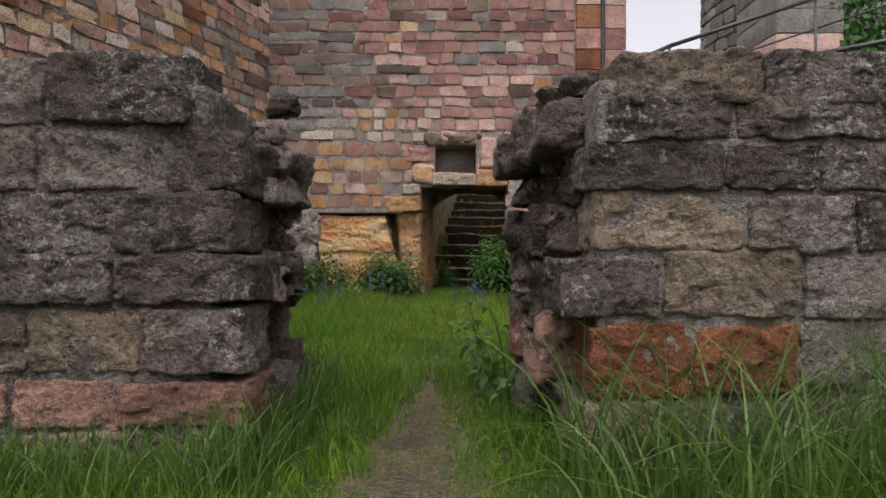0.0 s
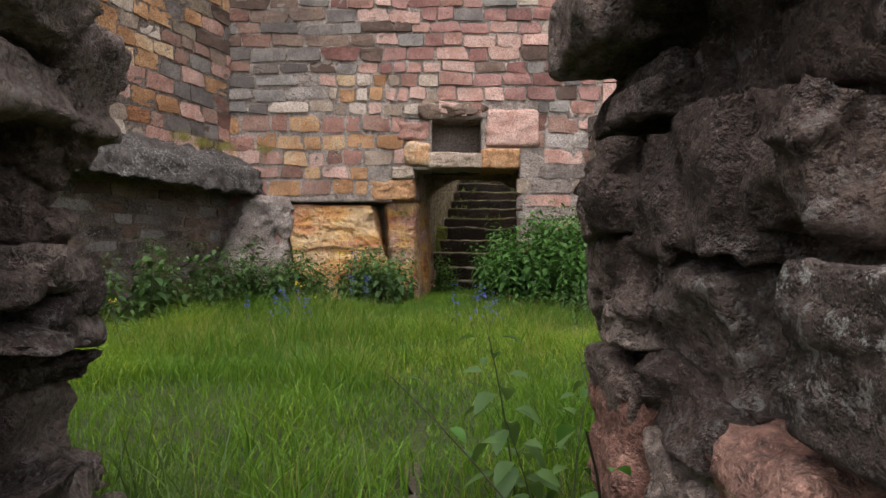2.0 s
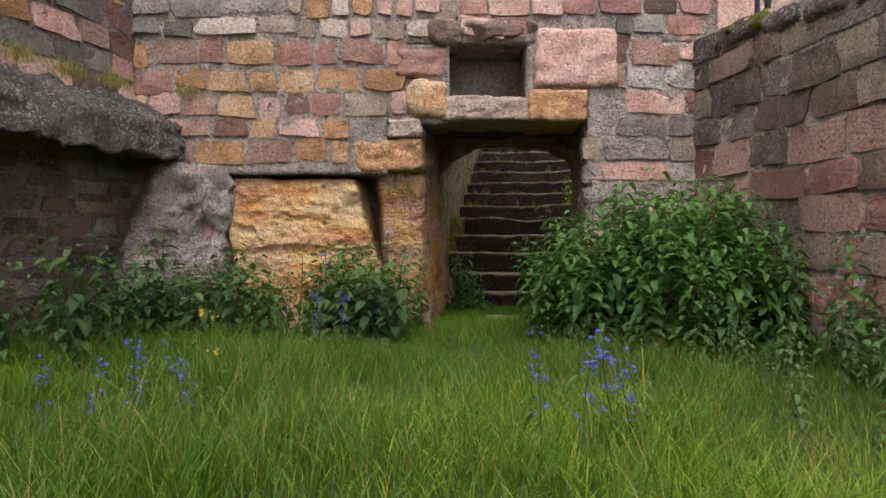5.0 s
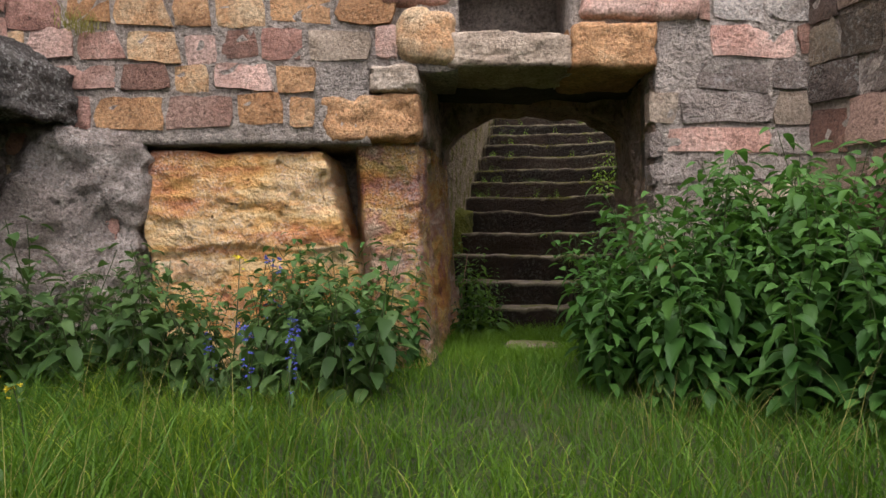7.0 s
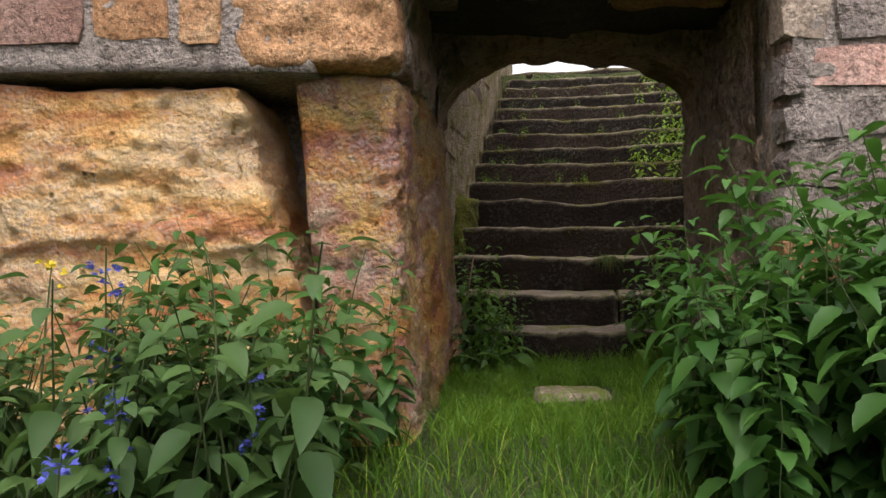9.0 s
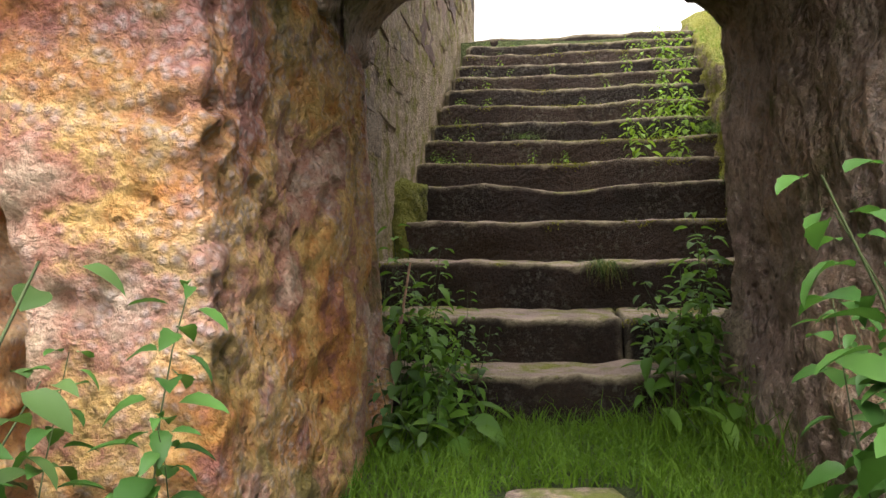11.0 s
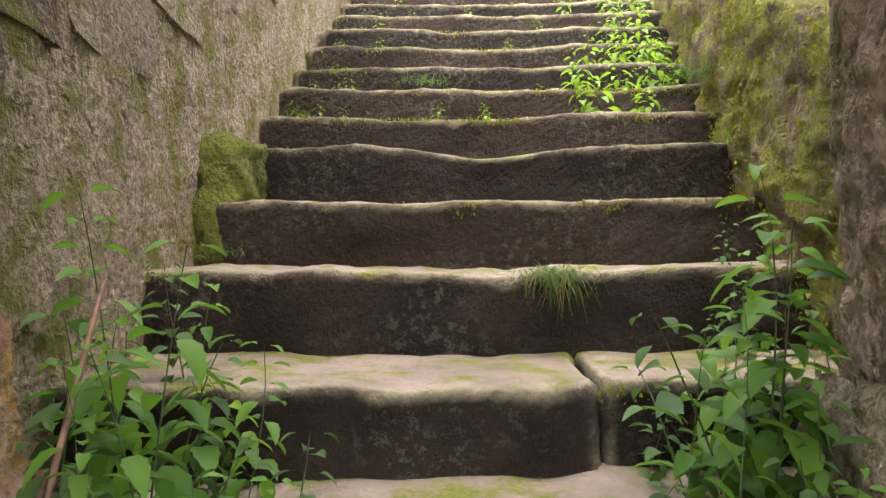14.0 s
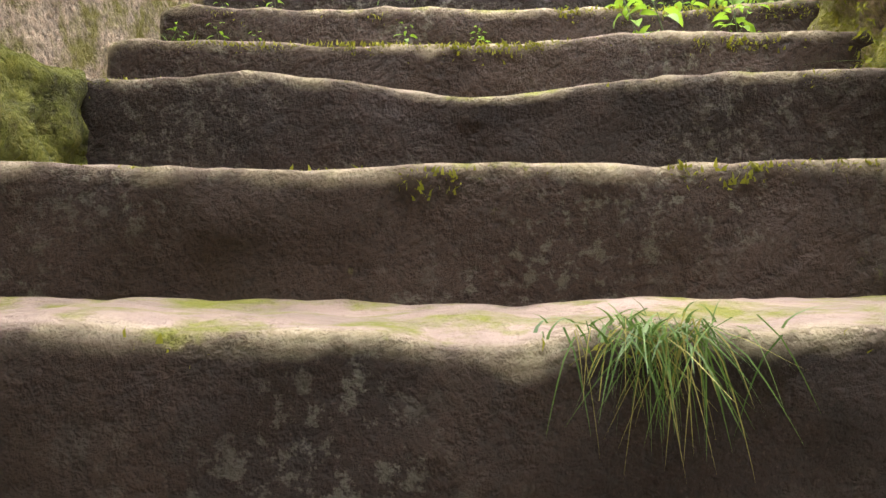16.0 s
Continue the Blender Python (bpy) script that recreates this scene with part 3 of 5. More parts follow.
# large blocks round the opening
B = lambda name, box, mat, cuts=(22, 8, 14), p=16, amp=0.012, freq=5, label="", seed=None: block(
    name, corners_box(*box), cuts, mat, wall_facade, label, p=p, amp=amp, freq=freq, seed=seed or int(rng.integers(999)), octaves=5, chip=0.018)
B("lintel", (-0.2, 0.52, FY - 0.03, FY + 0.5, 1.63, 1.83), M_PALE, label="pale sandstone lintel under the niche")
B("lintel", (0.5, 0.98, FY - 0.05, FY + 0.6, 1.62, 1.88), M_ORANGE)
B("stone", (0.55, 1.22, FY - 0.04, FY + 0.4, 1.9, 2.36), M_PINK)
B("stone", (-0.47, -0.12, FY - 0.06, FY + 0.5, 1.64, 1.97), M_ORANGE, p=5)
B("stone", (-0.56, -0.13, FY - 0.03, FY + 0.5, 1.98, 2.22), M_PINK, p=7)
B("stone", (-0.9, -0.33, FY - 0.01, FY + 0.4, 1.235, 1.5), M_ORANGE, p=10, label="orange sandstone quoin block")
B("stone", (-0.62, -0.33, FY - 0.03, FY + 0.3, 1.505, 1.64), M_PALE, p=10)
B("stone", (-0.3, 0.6, FY - 0.05, FY + 0.4, 2.24, 2.46), M_BROWN, p=5, amp=0.05)

# bedrock left of the doorway, with its open crack
def strata(o, u):
    """Bedding, a hollow below one ledge line, and pocks on the exposed sides."""
    o = o.copy()
    front, inner = u[:, 1] < -0.9, u[:, 0] > 0.9
    o[:, 1] += 0.008 * vnoise(np.stack([o[:, 0] * 2.5, o[:, 1] * 0, o[:, 2] * 20], 1), 77) * front
    line = 0.64 + 0.03 * vnoise(np.stack([o[:, 0] * 4, o[:, 0] * 0, o[:, 0] * 0], 1), 79)
    o[:, 1] += 0.03 * np.clip((line - o[:, 2]) / 0.02, 0, 1) * front * (o[:, 0] < -0.62)
    rough = np.abs(fbm(o, 9, 78, 5))
    o[:, 1] += 0.018 * rough * front
    o[:, 0] -= 0.03 * (rough - 0.3) * inner
    cell, near = facets(o, 13, 81)
    pit = np.clip(0.12 - near, 0, 1) / 0.12 * (fbm(o, 3, 82, 2) > 0.0)
    o[:, 1] += 0.022 * pit * front
    o[:, 0] -= 0.022 * pit * inner
    return o


def jamb_shape(o, u):
    o = strata(o, u)
    inner = u[:, 0] > 0.9
    for y, z, ry, rz, d in ((11.05, 0.8, 0.035, 0.085, 0.06), (10.86, 0.98, 0.03, 0.03, 0.04), (11.25, 0.95, 0.025, 0.05, 0.035), (11.3, 0.55, 0.04, 0.05, 0.03)):
        o[:, 0] -= d * np.exp(-(((o[:, 1] - y) / ry) ** 2 + ((o[:, 2] - z) / rz) ** 2) ** 2) * inner
    # the side swells out in an uneven belly
    o[:, 0] += 0.02 * vnoise(np.stack([o[:, 0] * 0, o[:, 1] * 3.1, o[:, 2] * 2.6], 1), 83) * inner
    return o


def tooled_shape(o, u):
    """Upright pick marks, like coarse bark."""
    o = o.copy()
    inner = u[:, 0] < -0.9
    marks = vnoise(np.stack([o[:, 0] * 5, o[:, 1] * 22, o[:, 2] * 8], 1), 84) + 0.6 * vnoise(np.stack([o[:, 0] * 5, o[:, 1] * 48, o[:, 2] * 16], 1), 85)
    o[:, 0] += 0.02 * marks * inner + 0.035 * vnoise(np.stack([o[:, 0] * 0, o[:, 1] * 2.6, o[:, 2] * 2.0], 1), 86) * inner
    o[:, 1] += 0.012 * marks * (u[:, 1] > 0.9)
    return o


block("bedrock", [(-1.86, FY + 0.02, -0.1), (-0.6, FY + 0.02, -0.1), (-0.6, FY + 0.7, -0.1), (-1.86, FY + 0.7, -0.1),
                  (-1.9, FY + 0.04, 1.2), (-0.86, FY + 0.04, 1.2), (-0.86, FY + 0.7, 1.2), (-1.9, FY + 0.7, 1.2)], (110, 10, 116), M_ROCK, wall_facade,
      "ochre bedrock face under the masonry", p=26, amp=0.02, freq=3.5, seed=41, shape=strata, octaves=5, chip=0.014)
block("bedrock", [(-0.57, FY + 0.06, -0.1), (-0.3, FY + 0.06, -0.1), (-0.1, 11.9, -0.1), (-0.9, 11.9, -0.1),
                  (-0.71, FY + 0.1, 1.24), (-0.35, FY + 0.1, 1.24), (-0.17, 11.9, 1.3), (-0.9, 11.9, 1.3)], (36, 140, 120), M_JAMB, wall_facade,
      "pitted ochre and purple bedrock door jamb", p=26, amp=0.012, freq=4, seed=52, shape=jamb_shape, octaves=6, chip=0.006)
block("bedrock", [(0.95, FY + 0.02, -0.1), (1.7, FY + 0.02, -0.1), (1.7, 11.9, -0.1), (1.16, 11.9, -0.1),
                  (0.93, FY + 0.02, 1.66), (1.7, FY + 0.02, 1.66), (1.7, 11.9, 1.66), (1.13, 11.9, 1.66)], (16, 140, 140), M_JAMBDARK, wall_facade,
      "dark tooled bedrock door jamb", p=20, amp=0.014, freq=5, seed=63, octaves=5, chip=0.006, shape=tooled_shape)
block("bedrock", [(-0.62, FY + 0.1, 1.24), (-0.33, FY + 0.1, 1.24), (-0.15, 11.9, 1.26), (-0.9, 11.9, 1.26),
                  (-0.62, FY + 0.1, 1.7), (-0.33, FY + 0.1, 1.7), (-0.15, 11.9, 1.8), (-0.9, 11.9, 1.8)], (10, 70, 24), M_JAMBDARK, wall_facade, p=20, amp=0.02, freq=5, seed=64, chip=0.02)
block("jamb_foot", corners_box(-0.36, -0.09, 11.68, 11.95, -0.1, 0.36), (20, 20, 26), M_JAMB, wall_facade, "rounded yellow rock foot of the jamb", p=4, amp=0.03, freq=6, seed=66, octaves=5, chip=0.02)
block("jamb_foot", corners_box(1.1, 1.4, 11.68, 11.96, -0.1, 0.42), (20, 20, 26), M_TAN, wall_facade, "rounded yellow rock foot of the jamb", p=4, amp=0.03, freq=6, seed=67, octaves=5, chip=0.02)


# rounded arch at the back of the passage, and the vault over it
def arch_block(y0, y1, xl, xr, spring, apex, top, n=56, deep=14):
    """A rough arch: the soffit as a fine grid, closed by its two faces and top."""
    out_p, out_f = [], []
    cx, hw = (xl + xr) / 2, (xr - xl) / 2
    for k in range(n + 1):
        a = math.pi * (1 - k / n)
        ca, sa = math.cos(a), math.sin(a)
        x = cx + hw * math.copysign(abs(ca) ** 0.85, ca)
        zz = spring + (apex - spring) * abs(sa) ** 0.8
        out_p.append((x, y0, top))
        out_p += [(x, y0 + (y1 - y0) * q / deep, zz) for q in range(deep + 1)]
        out_p.append((x, y1, top))
    row = deep + 3
    for k in range(n):
        i, j = row * k, row * (k + 1)
        out_f += [[i + q, j + q, j + q + 1, i + q + 1] for q in range(row - 1)] + [[i + row - 1, j + row - 1, j, i]]
    p = np.array(out_p)
    cell, near = facets(p, 7, 95)
    for ax in range(3):
        p[:, ax] += 0.018 * fbm(p, 5, 90 + ax, 5)
    p[:, 2] += 0.03 * cell
    return p, out_f


joined("rear_arch", [arch_block(11.45, 11.88, -0.21, 1.21, 1.14, 1.63, 2.3)], M_JAMBDARK, wall_facade, "rough rounded rear arch cut from rock")
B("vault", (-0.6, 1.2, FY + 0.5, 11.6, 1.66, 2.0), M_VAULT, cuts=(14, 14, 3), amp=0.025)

# ---- upper side wall and the sloping ledge on one side ----
LT = 18.0 + 180   # the side wall runs from the corner towards the gate, splayed outward
left_axis = Vector((-math.sin(radians(18)), -math.cos(radians(18)), 0))
right_axis = Vector((math.sin(radians(10.6)), -math.cos(radians(10.6)), 0))


def along(corner, axis, side, a0, a1, d0, d1, z0, z1, z1b=None):
    """Corners of a block on a splayed wall: a along it from the corner, d out behind its face."""
    q = lambda a, d, zz: tuple(Vector(corner) + axis * a + side * d + Vector((0, 0, zz)))
    z1b = z1 if z1b is None else z1b
    return [q(a0, d0, z0), q(a1, d0, z0), q(a1, d1, z0), q(a0, d1, z0), q(a0, d0, z1), q(a1, d0, z1b), q(a1, d1, z1b), q(a0, d1, z1)]


LC, RC = (-2.62, FY, 0), (1.83, FY, 0)
left_side = Vector((-math.cos(radians(18)), math.sin(radians(18)), 0))
right_side = Vector((math.cos(radians(10.6)), math.sin(radians(10.6)), 0))


def flip(c):
    return [c[1], c[0], c[3], c[2], c[5], c[4], c[7], c[6]]


pts, quads = block_points(flip(along(LC, left_axis, left_side, 0.0, 7.2, 0.0, 0.9, -0.1, 7.6)), (200, 3, 200), p=0, amp=0.006, freq=9, seed=12)
wall_left = new("wall_left", make_mesh("wall_left", pts, quads, M_MORTAR))
tagged(wall_left, "high side wall of mixed orange and grey sandstone rubble", "wall", kind="structure")


def left_mats(x, z):
    return {M_ORANGE: 6, M_PINK: 4, M_WETPINK: 1, M_GREY: 1, M_PALE: 2.5, M_BURNT: 1} if x < -1.2 else {M_GREY: 2, M_BROWN: 1, M_WETPINK: 2, M_PINK: 2, M_ORANGE: 2, M_TAN: 1}


# x runs back from the far end to the corner
far = Vector(LC) + left_axis * 7.2
masonry(wall_left, far, 72, 0.0, 7.2, 1.75, 4.9, lambda z: 0.18, lambda x, z: 0.32, lambda x, z: left_mats(x - 7.2, z), gap=0.016, proud=0.011, limit=300,
        keep=lambda x, z: x > 2.2)

ledge = block("rendered_ledge", flip([tuple(Vector(LC) + left_axis * a + left_side * d + Vector((0, 0, zz))) for a, d, zz in
               ((-0.1, -0.46, 1.3), (4.2, -0.46, 1.34), (4.2, 0.3, 1.5), (-0.1, 0.3, 1.4), (-0.1, -0.40, 1.6), (4.2, -0.40, 1.5), (4.2, 0.1, 1.95), (-0.1, 0.1, 1.86))]),
              (150, 24, 14), M_LEDGE, wall_left, "sloping grey lime-rendered ledge over a dark recess", p=34, amp=0.035, freq=5, seed=71, octaves=6, chip=0.035)
masonry(wall_left, far, 72, 0.0, 7.2, 0.0, 1.3, lambda z: 0.15, lambda x, z: 0.36, lambda x, z: {M_BROWN: 4, M_DARK: 3, M_GREY: 3}, gap=0.03, proud=0.01, limit=160,
        keep=lambda x, z: x > 2.0)
block("rendered_pier", [(-2.75, FY - 0.62, -0.1), (-1.84, FY - 0.02, -0.1), (-1.84, FY + 0.3, -0.1), (-2.9, FY + 0.3, -0.1),
                        (-2.3, FY - 0.16, 1.34), (-1.9, FY + 0.02, 1.24), (-1.9, FY + 0.3, 1.24), (-2.9, FY + 0.3, 1.32)], (44, 20, 60), M_RENDER, wall_facade,
      "pale rendered rock pier", p=14, amp=0.05, freq=4, seed=73, octaves=6, chip=0.05)

# ---- side wall on the other side ----
pts, quads = block_points(along(RC, right_axis, right_side, 0.0, 7.4, 0.0, 0.6, -0.1, 2.28, 1.62), (200, 6, 66), p=0, amp=0.004, freq=9, seed=13)
wall_right = new("wall_right", make_mesh("wall_right", pts, quads, M_MORTAR))
tagged(wall_right, "mossy-topped red sandstone courtyard wall of coursed blocks", "wall", kind="structure")
masonry(wall_right, RC, -79.4, 0.0, 7.4, 0.0, 2.3, lambda z: 0.22, lambda x, z: 0.42,
        lambda x, z: {M_RED: 1.5, M_WETPINK: 3, M_BROWN: 4, M_TAN: 4} if z < 1.45 else {M_BROWN: 3, M_DARK: 5, M_TAN: 1.5},
        gap=0.008, proud=0.016, limit=300, keep=lambda x, z: z < 2.2 - 0.09 * x)
for k in range(18):
    a0, a1 = k * 0.41, k * 0.41 + 0.4
    zt = 2.28 - 0.089 * (a0 + 0.2)
    block("coping_stone", along(RC, right_axis, right_side, a0, a1, -0.03, 0.62, zt - 0.17, zt + 0.02 * rng.normal()), (6, 8, 4), M_DARK, wall_right, p=8, amp=0.02, freq=5, seed=200 + k)
for k in range(9):
    a0 = float(rng.uniform(0.3, 5))
    c = Vector(RC) + right_axis * a0 + Vector((0, 0, 2.27 - 0.089 * a0))
    s = float(rng.uniform(0.06, 0.16))
    block("moss_cushion", corners_box(c.x - s * 0.3, c.x + 0.3, c.y - s, c.y + s, c.z - 0.12, c.z + 0.03), (5, 5, 4), M_MOSS, wall_right, "green moss cushion", p=3, amp=0.02, freq=14, seed=300 + k)

M_STICK = plain_material("dry_reddish_stick", (0.3, 0.17, 0.12))

# ---- gate walls ----
def bedded(o, u):
    """Thin beds that weather back unevenly round a block."""
    o = o.copy()
    bed = vnoise(np.stack([o[:, 0] * 1.5, o[:, 1] * 1.5, o[:, 2] * 16], 1), 55) * 0.016
    o[:, 0] += bed * np.sign(u[:, 0]) * (np.abs(u[:, 0]) > 0.5)
    o[:, 1] += bed * np.sign(u[:, 1]) * (np.abs(u[:, 1]) > 0.5)
    return o


def gate_wall(name, side, rows, label):
    """A weathered rubble wall end. side -1: it runs to -x; rows: z0, z1, front edge x, middle edge x, rear edge x, materials."""
    far_x = 3.6 * side
    core_x = 0.62 * side if side < 0 else 0.52
    xa, xb = sorted((far_x, core_x + (0.13 if side < 0 else -0.02) * side))
    top = rows[-1][1] - 0.1
    pts, quads = block_points(corners_box(xa, xb, 2.221, 3.08, -0.1, top), (170, 40, 76), p=0, amp=0.008, freq=9, seed=15 + side, octaves=5)
    wall = new(name, make_mesh(name, pts, quads, M_DARKCORE))
    tagged(wall, label, "wall", kind="structure")
    for r, (z0, z1, xf, xm, xr, mats) in enumerate(rows):
        # front face stones, from the gap outward
        x, k = xf, 0
        while abs(x) < 3.3:
            w = float(rng.uniform(0.3, 0.52))
            a, b = sorted((x, x + side * w))
            near = abs(x) < 1.5
            jut = float(rng.uniform(-0.02, 0.03))
            dz = 0.012 * rng.normal(size=4)
            c = corners_box(a + 0.004, b - 0.004, 2.2 + jut * 0.6, 2.55, z0 + 0.004 + dz[0] * 0.6, z1 - 0.004 + dz[1] * 0.6)
            mat = mats[k] if k < len(mats) else pick({M_DARK: 6, M_TAN: 1.5, M_WETPINK: 0.6})
            block("stone", c, (34, 8, 24) if near else (16, 4, 10), mat, wall, p=26, amp=0.012, freq=7, seed=int(rng.integers(9999)), octaves=6, chip=0.014)
            x += side * w
            k += 1
        # rough stones of the broken end, behind the front one
        if xr is None:
            spans = ((2.5, 2.8, xm),)
        else:
            spans = ((2.48, 2.74, xm), (2.7, 2.98, (xm + xr) / 2), (2.92, 3.16 if side < 0 else 3.27, xr))
        for y0, y1, xe in spans:
            xe += float(rng.normal() * 0.014)
            y0, y1 = y0 + float(rng.uniform(-0.05, 0.05)), y1 + float(rng.uniform(-0.04, 0.04))
            beds = (z0, z1) if rng.random() < 0.55 else (z0, z0 + (z1 - z0) * float(rng.uniform(0.35, 0.65)), z1)
            for zb0, zb1 in zip(beds, beds[1:]):
                xb = xe + side * float(rng.uniform(-0.01, 0.04))
                a, b = sorted((xb, xe + side * 0.45))
                c = np.array(corners_box(a, b, y0, y1, zb0 + 0.01 * rng.normal(), zb1 + 0.008 * rng.normal()))
                c += rng.normal(size=c.shape) * 0.016
                block("stone", c, (30, 20, 16), mats[-1] if r < 3 and side > 0 and rng.random() < 0.5 else M_END, wall, p=20, amp=0.016, freq=4, seed=int(rng.integers(9999)), octaves=6, chip=0.03, shape=bedded)
        # coarse rubble fill between the stones of the end
        for _ in range(4):
            s = float(rng.uniform(0.04, 0.08))
            cx, cy, cz = core_x + side * rng.uniform(0.06, 0.14), rng.uniform(2.4, 3.1), rng.uniform(z0, z1)
            block("rubble", corners_box(cx - s, cx + s, cy - s, cy + s, cz - s * 0.7, cz + s * 0.7), (9, 9, 9), M_END, wall, p=6, amp=0.025, freq=9, seed=int(rng.integers(9999)), chip=0.015)
    # broken top
    for k in range(26):
        y = rng.uniform(2.35, 3.05)
        s = float(rng.uniform(0.08, 0.2))
        x = core_x + side * (s + 0.12 + rng.uniform(0.0, 2.5))
        zt = rows[-1][1] - (0.02 if y < 2.6 else 0.1)
        block("stone", corners_box(x - s, x + s, y - s * 0.8, y + s * 0.8, zt - 0.2, zt + float(rng.uniform(-0.06, 0.03))), (14, 12, 8), M_DARK, wall, p=9, amp=0.025, freq=6, seed=int(rng.integers(9999)), chip=0.04)
    return wall


D, T, P, O = M_DARK, M_TAN, M_WETPINK, M_BURNT
gate_wall("wall_gate_left", -1, [
    (-0.1, 0.1, -0.62, -0.7, -0.74, [T, T]),
    (0.1, 0.255, -0.62, -0.56, -0.6, [P, P, P, D]),
    (0.275, 0.49, -0.63, -0.74, -0.68, [D, T, T, D]),
    (0.5, 0.66, -0.6, -0.58, -0.62, [D, D, D]),
    (0.66, 0.86, -0.66, -0.76, -0.76, [D, D]),
    (0.86, 1.07, -0.65, -0.63, -0.61, [D, D]),
    (1.07, 1.3, -0.8, -0.8, None, [D, D])], "weathered dark sandstone rubble wall with a broken end")
gate_wall("wall_gate_right", 1, [
    (-0.1, 0.2, 0.42, 0.44, 0.33, [T, D, D]),
    (0.21, 0.45, 0.47, 0.38, 0.27, [O, O, D, P]),
    (0.46, 0.66, 0.37, 0.42, 0.33, [D, T, D, D]),
    (0.66, 0.86, 0.48, 0.36, 0.27, [T, D, D]),
    (0.86, 1.02, 0.46, 0.44, 0.33, [D, D, D]),
    (1.02, 1.18, 0.52, 0.38, 0.27, [D, D]),
    (1.14, 1.32, 0.55, 0.46, 0.27, [T, D])], "weathered dark sandstone rubble wall with a ragged end")

# ---- stairs behind the doorway ----
SH = radians(10.5)
SO = Vector((0.6, 12.03, 0))
s_along, s_cross = Vector((math.sin(SH), math.cos(SH), 0)), Vector((math.cos(SH), -math.sin(SH), 0))


def sp(a, c, z):
    return tuple(SO + s_along * a + s_cross * c + Vector((0, 0, z)))


staircase = empty("staircase", SO, "worn mossy sandstone steps climbing between walls", "stairs")
STEPS = [(-0.14, 0.165), (0.18, 0.35), (0.55, 0.567), (0.9, 0.77), (1.25, 0.985), (1.56, 1.15), (1.85, 1.325), (2.12, 1.49), (2.38, 1.665), (2.65, 1.84), (2.9, 2.0), (3.16, 2.16), (3.42, 2.32), (3.68, 2.47), (3.94, 2.62)]


def worn(depth, at, width, seed):
    def shape(o, u):
        o = o.copy()
        c = (o - np.array(SO)) @ np.array(s_cross)
        dip = depth * np.exp(-((c - at) / width) ** 2)
        o[:, 2] -= dip * (u[:, 2] > 0.2) * np.clip(u[:, 2], 0, 1)
        o[:, 2] += (0.009 * vnoise(np.stack([c * 3, c * 0, c * 0], 1), seed) + 0.003 * vnoise(np.stack([c * 13, c * 0, c * 0], 1), seed + 1)) * (u[:, 2] > 0)
        return o
    return shape


for k, (a, z) in enumerate(STEPS):
    lc, rc = -1.0 + 0.02 * k, 0.95 + 0.05 * k
    z0 = z - 0.26
    a1 = STEPS[k + 1][0] + 0.12 if k + 1 < len(STEPS) else a + 0.9
    joints = {1: (0.22,)}.get(k, ())
    ends = [lc, *joints, rc]
    for i in range(len(ends) - 1):
        c0, c1 = ends[i] + 0.004, ends[i + 1] - 0.004
        fwd = 0.03 if (k == 1 and i == 0) else 0.0
        corners = [sp(a - fwd, c0, z0), sp(a - fwd, c1, z0), sp(a1, c1, z0), sp(a1, c0, z0), sp(a - fwd, c0, z), sp(a - fwd, c1, z), sp(a1, c1, z), sp(a1, c0, z)]
        dip = {4: (0.045, 0.05, 0.3), 3: (0.012, -0.1, 0.4), 2: (0.01, 0.1, 0.4)}.get(k, (0.012, float(rng.uniform(-0.3, 0.4)), 0.35))
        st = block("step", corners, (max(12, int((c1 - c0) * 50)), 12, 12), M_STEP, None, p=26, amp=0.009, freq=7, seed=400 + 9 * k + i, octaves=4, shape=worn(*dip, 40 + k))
        under(st, staircase)
slab = block("threshold_slab", corners_box(0.2, 0.52, 10.98, 11.2, -0.06, 0.012), (8, 6, 3), M_TREAD, None, "", p=8, amp=0.01, freq=6, seed=5)
tagged(slab, "worn flat sandstone slab set in the grass", "paving slab")

# stair side walls
wl = [sp(-0.2, -1.4, -0.1), sp(-0.2, -0.9, -0.1), sp(5.2, -0.78, -0.1), sp(5.2, -1.4, -0.1), sp(-0.2, -1.4, 2.4), sp(-0.2, -0.9, 2.4), sp(5.2, -0.78, 3.7), sp(5.2, -1.4, 3.7)]
pts, quads = block_points(wl, (8, 130, 70), p=0, amp=0.007, freq=9, seed=17, octaves=5, chip=0.006)
wall_stair_left = tagged(new("wall_stair_left", make_mesh("wall_stair_left", pts, quads, M_MOSSWALL)), "mossy rubble wall beside the steps", "wall", kind="structure")
turn_l = math.degrees(math.atan2((Vector(wl[2]) - Vector(wl[1])).y, (Vector(wl[2]) - Vector(wl[1])).x))
o = Vector(wl[1])
masonry(wall_stair_left, (o.x, o.y, 0), turn_l, 0.0, 5.3, 0.2, 3.6, lambda z: 0.22, lambda x, z: 0.42, lambda x, z: {M_MOSSWALL: 5, M_TAN: 2, M_BROWN: 1},
        proud=0.006, gap=0.006, keep=lambda x, z: 0.75 + 0.5 * x < z < 2.3 + 0.24 * x, wobble=0.012)
wr = [sp(-0.15, 0.7, -0.1), sp(-0.15, 1.5, -0.1), sp(5.2, 2.2, -0.1), sp(5.2, 1.45, -0.1), sp(-0.15, 0.74, 0.95), sp(-0.15, 1.5, 1.1), sp(5.2, 2.2, 3.4), sp(5.2, 1.5, 3.1)]
pts, quads = block_points(wr, (14, 150, 80), p=0, amp=0.03, freq=6, seed=18, octaves=5, chip=0.025)
wall_stair_right = tagged(new("wall_stair_right", make_mesh("wall_stair_right", pts, quads, M_BANK)), "mossy overgrown rock bank beside the steps", "wall", kind="structure")

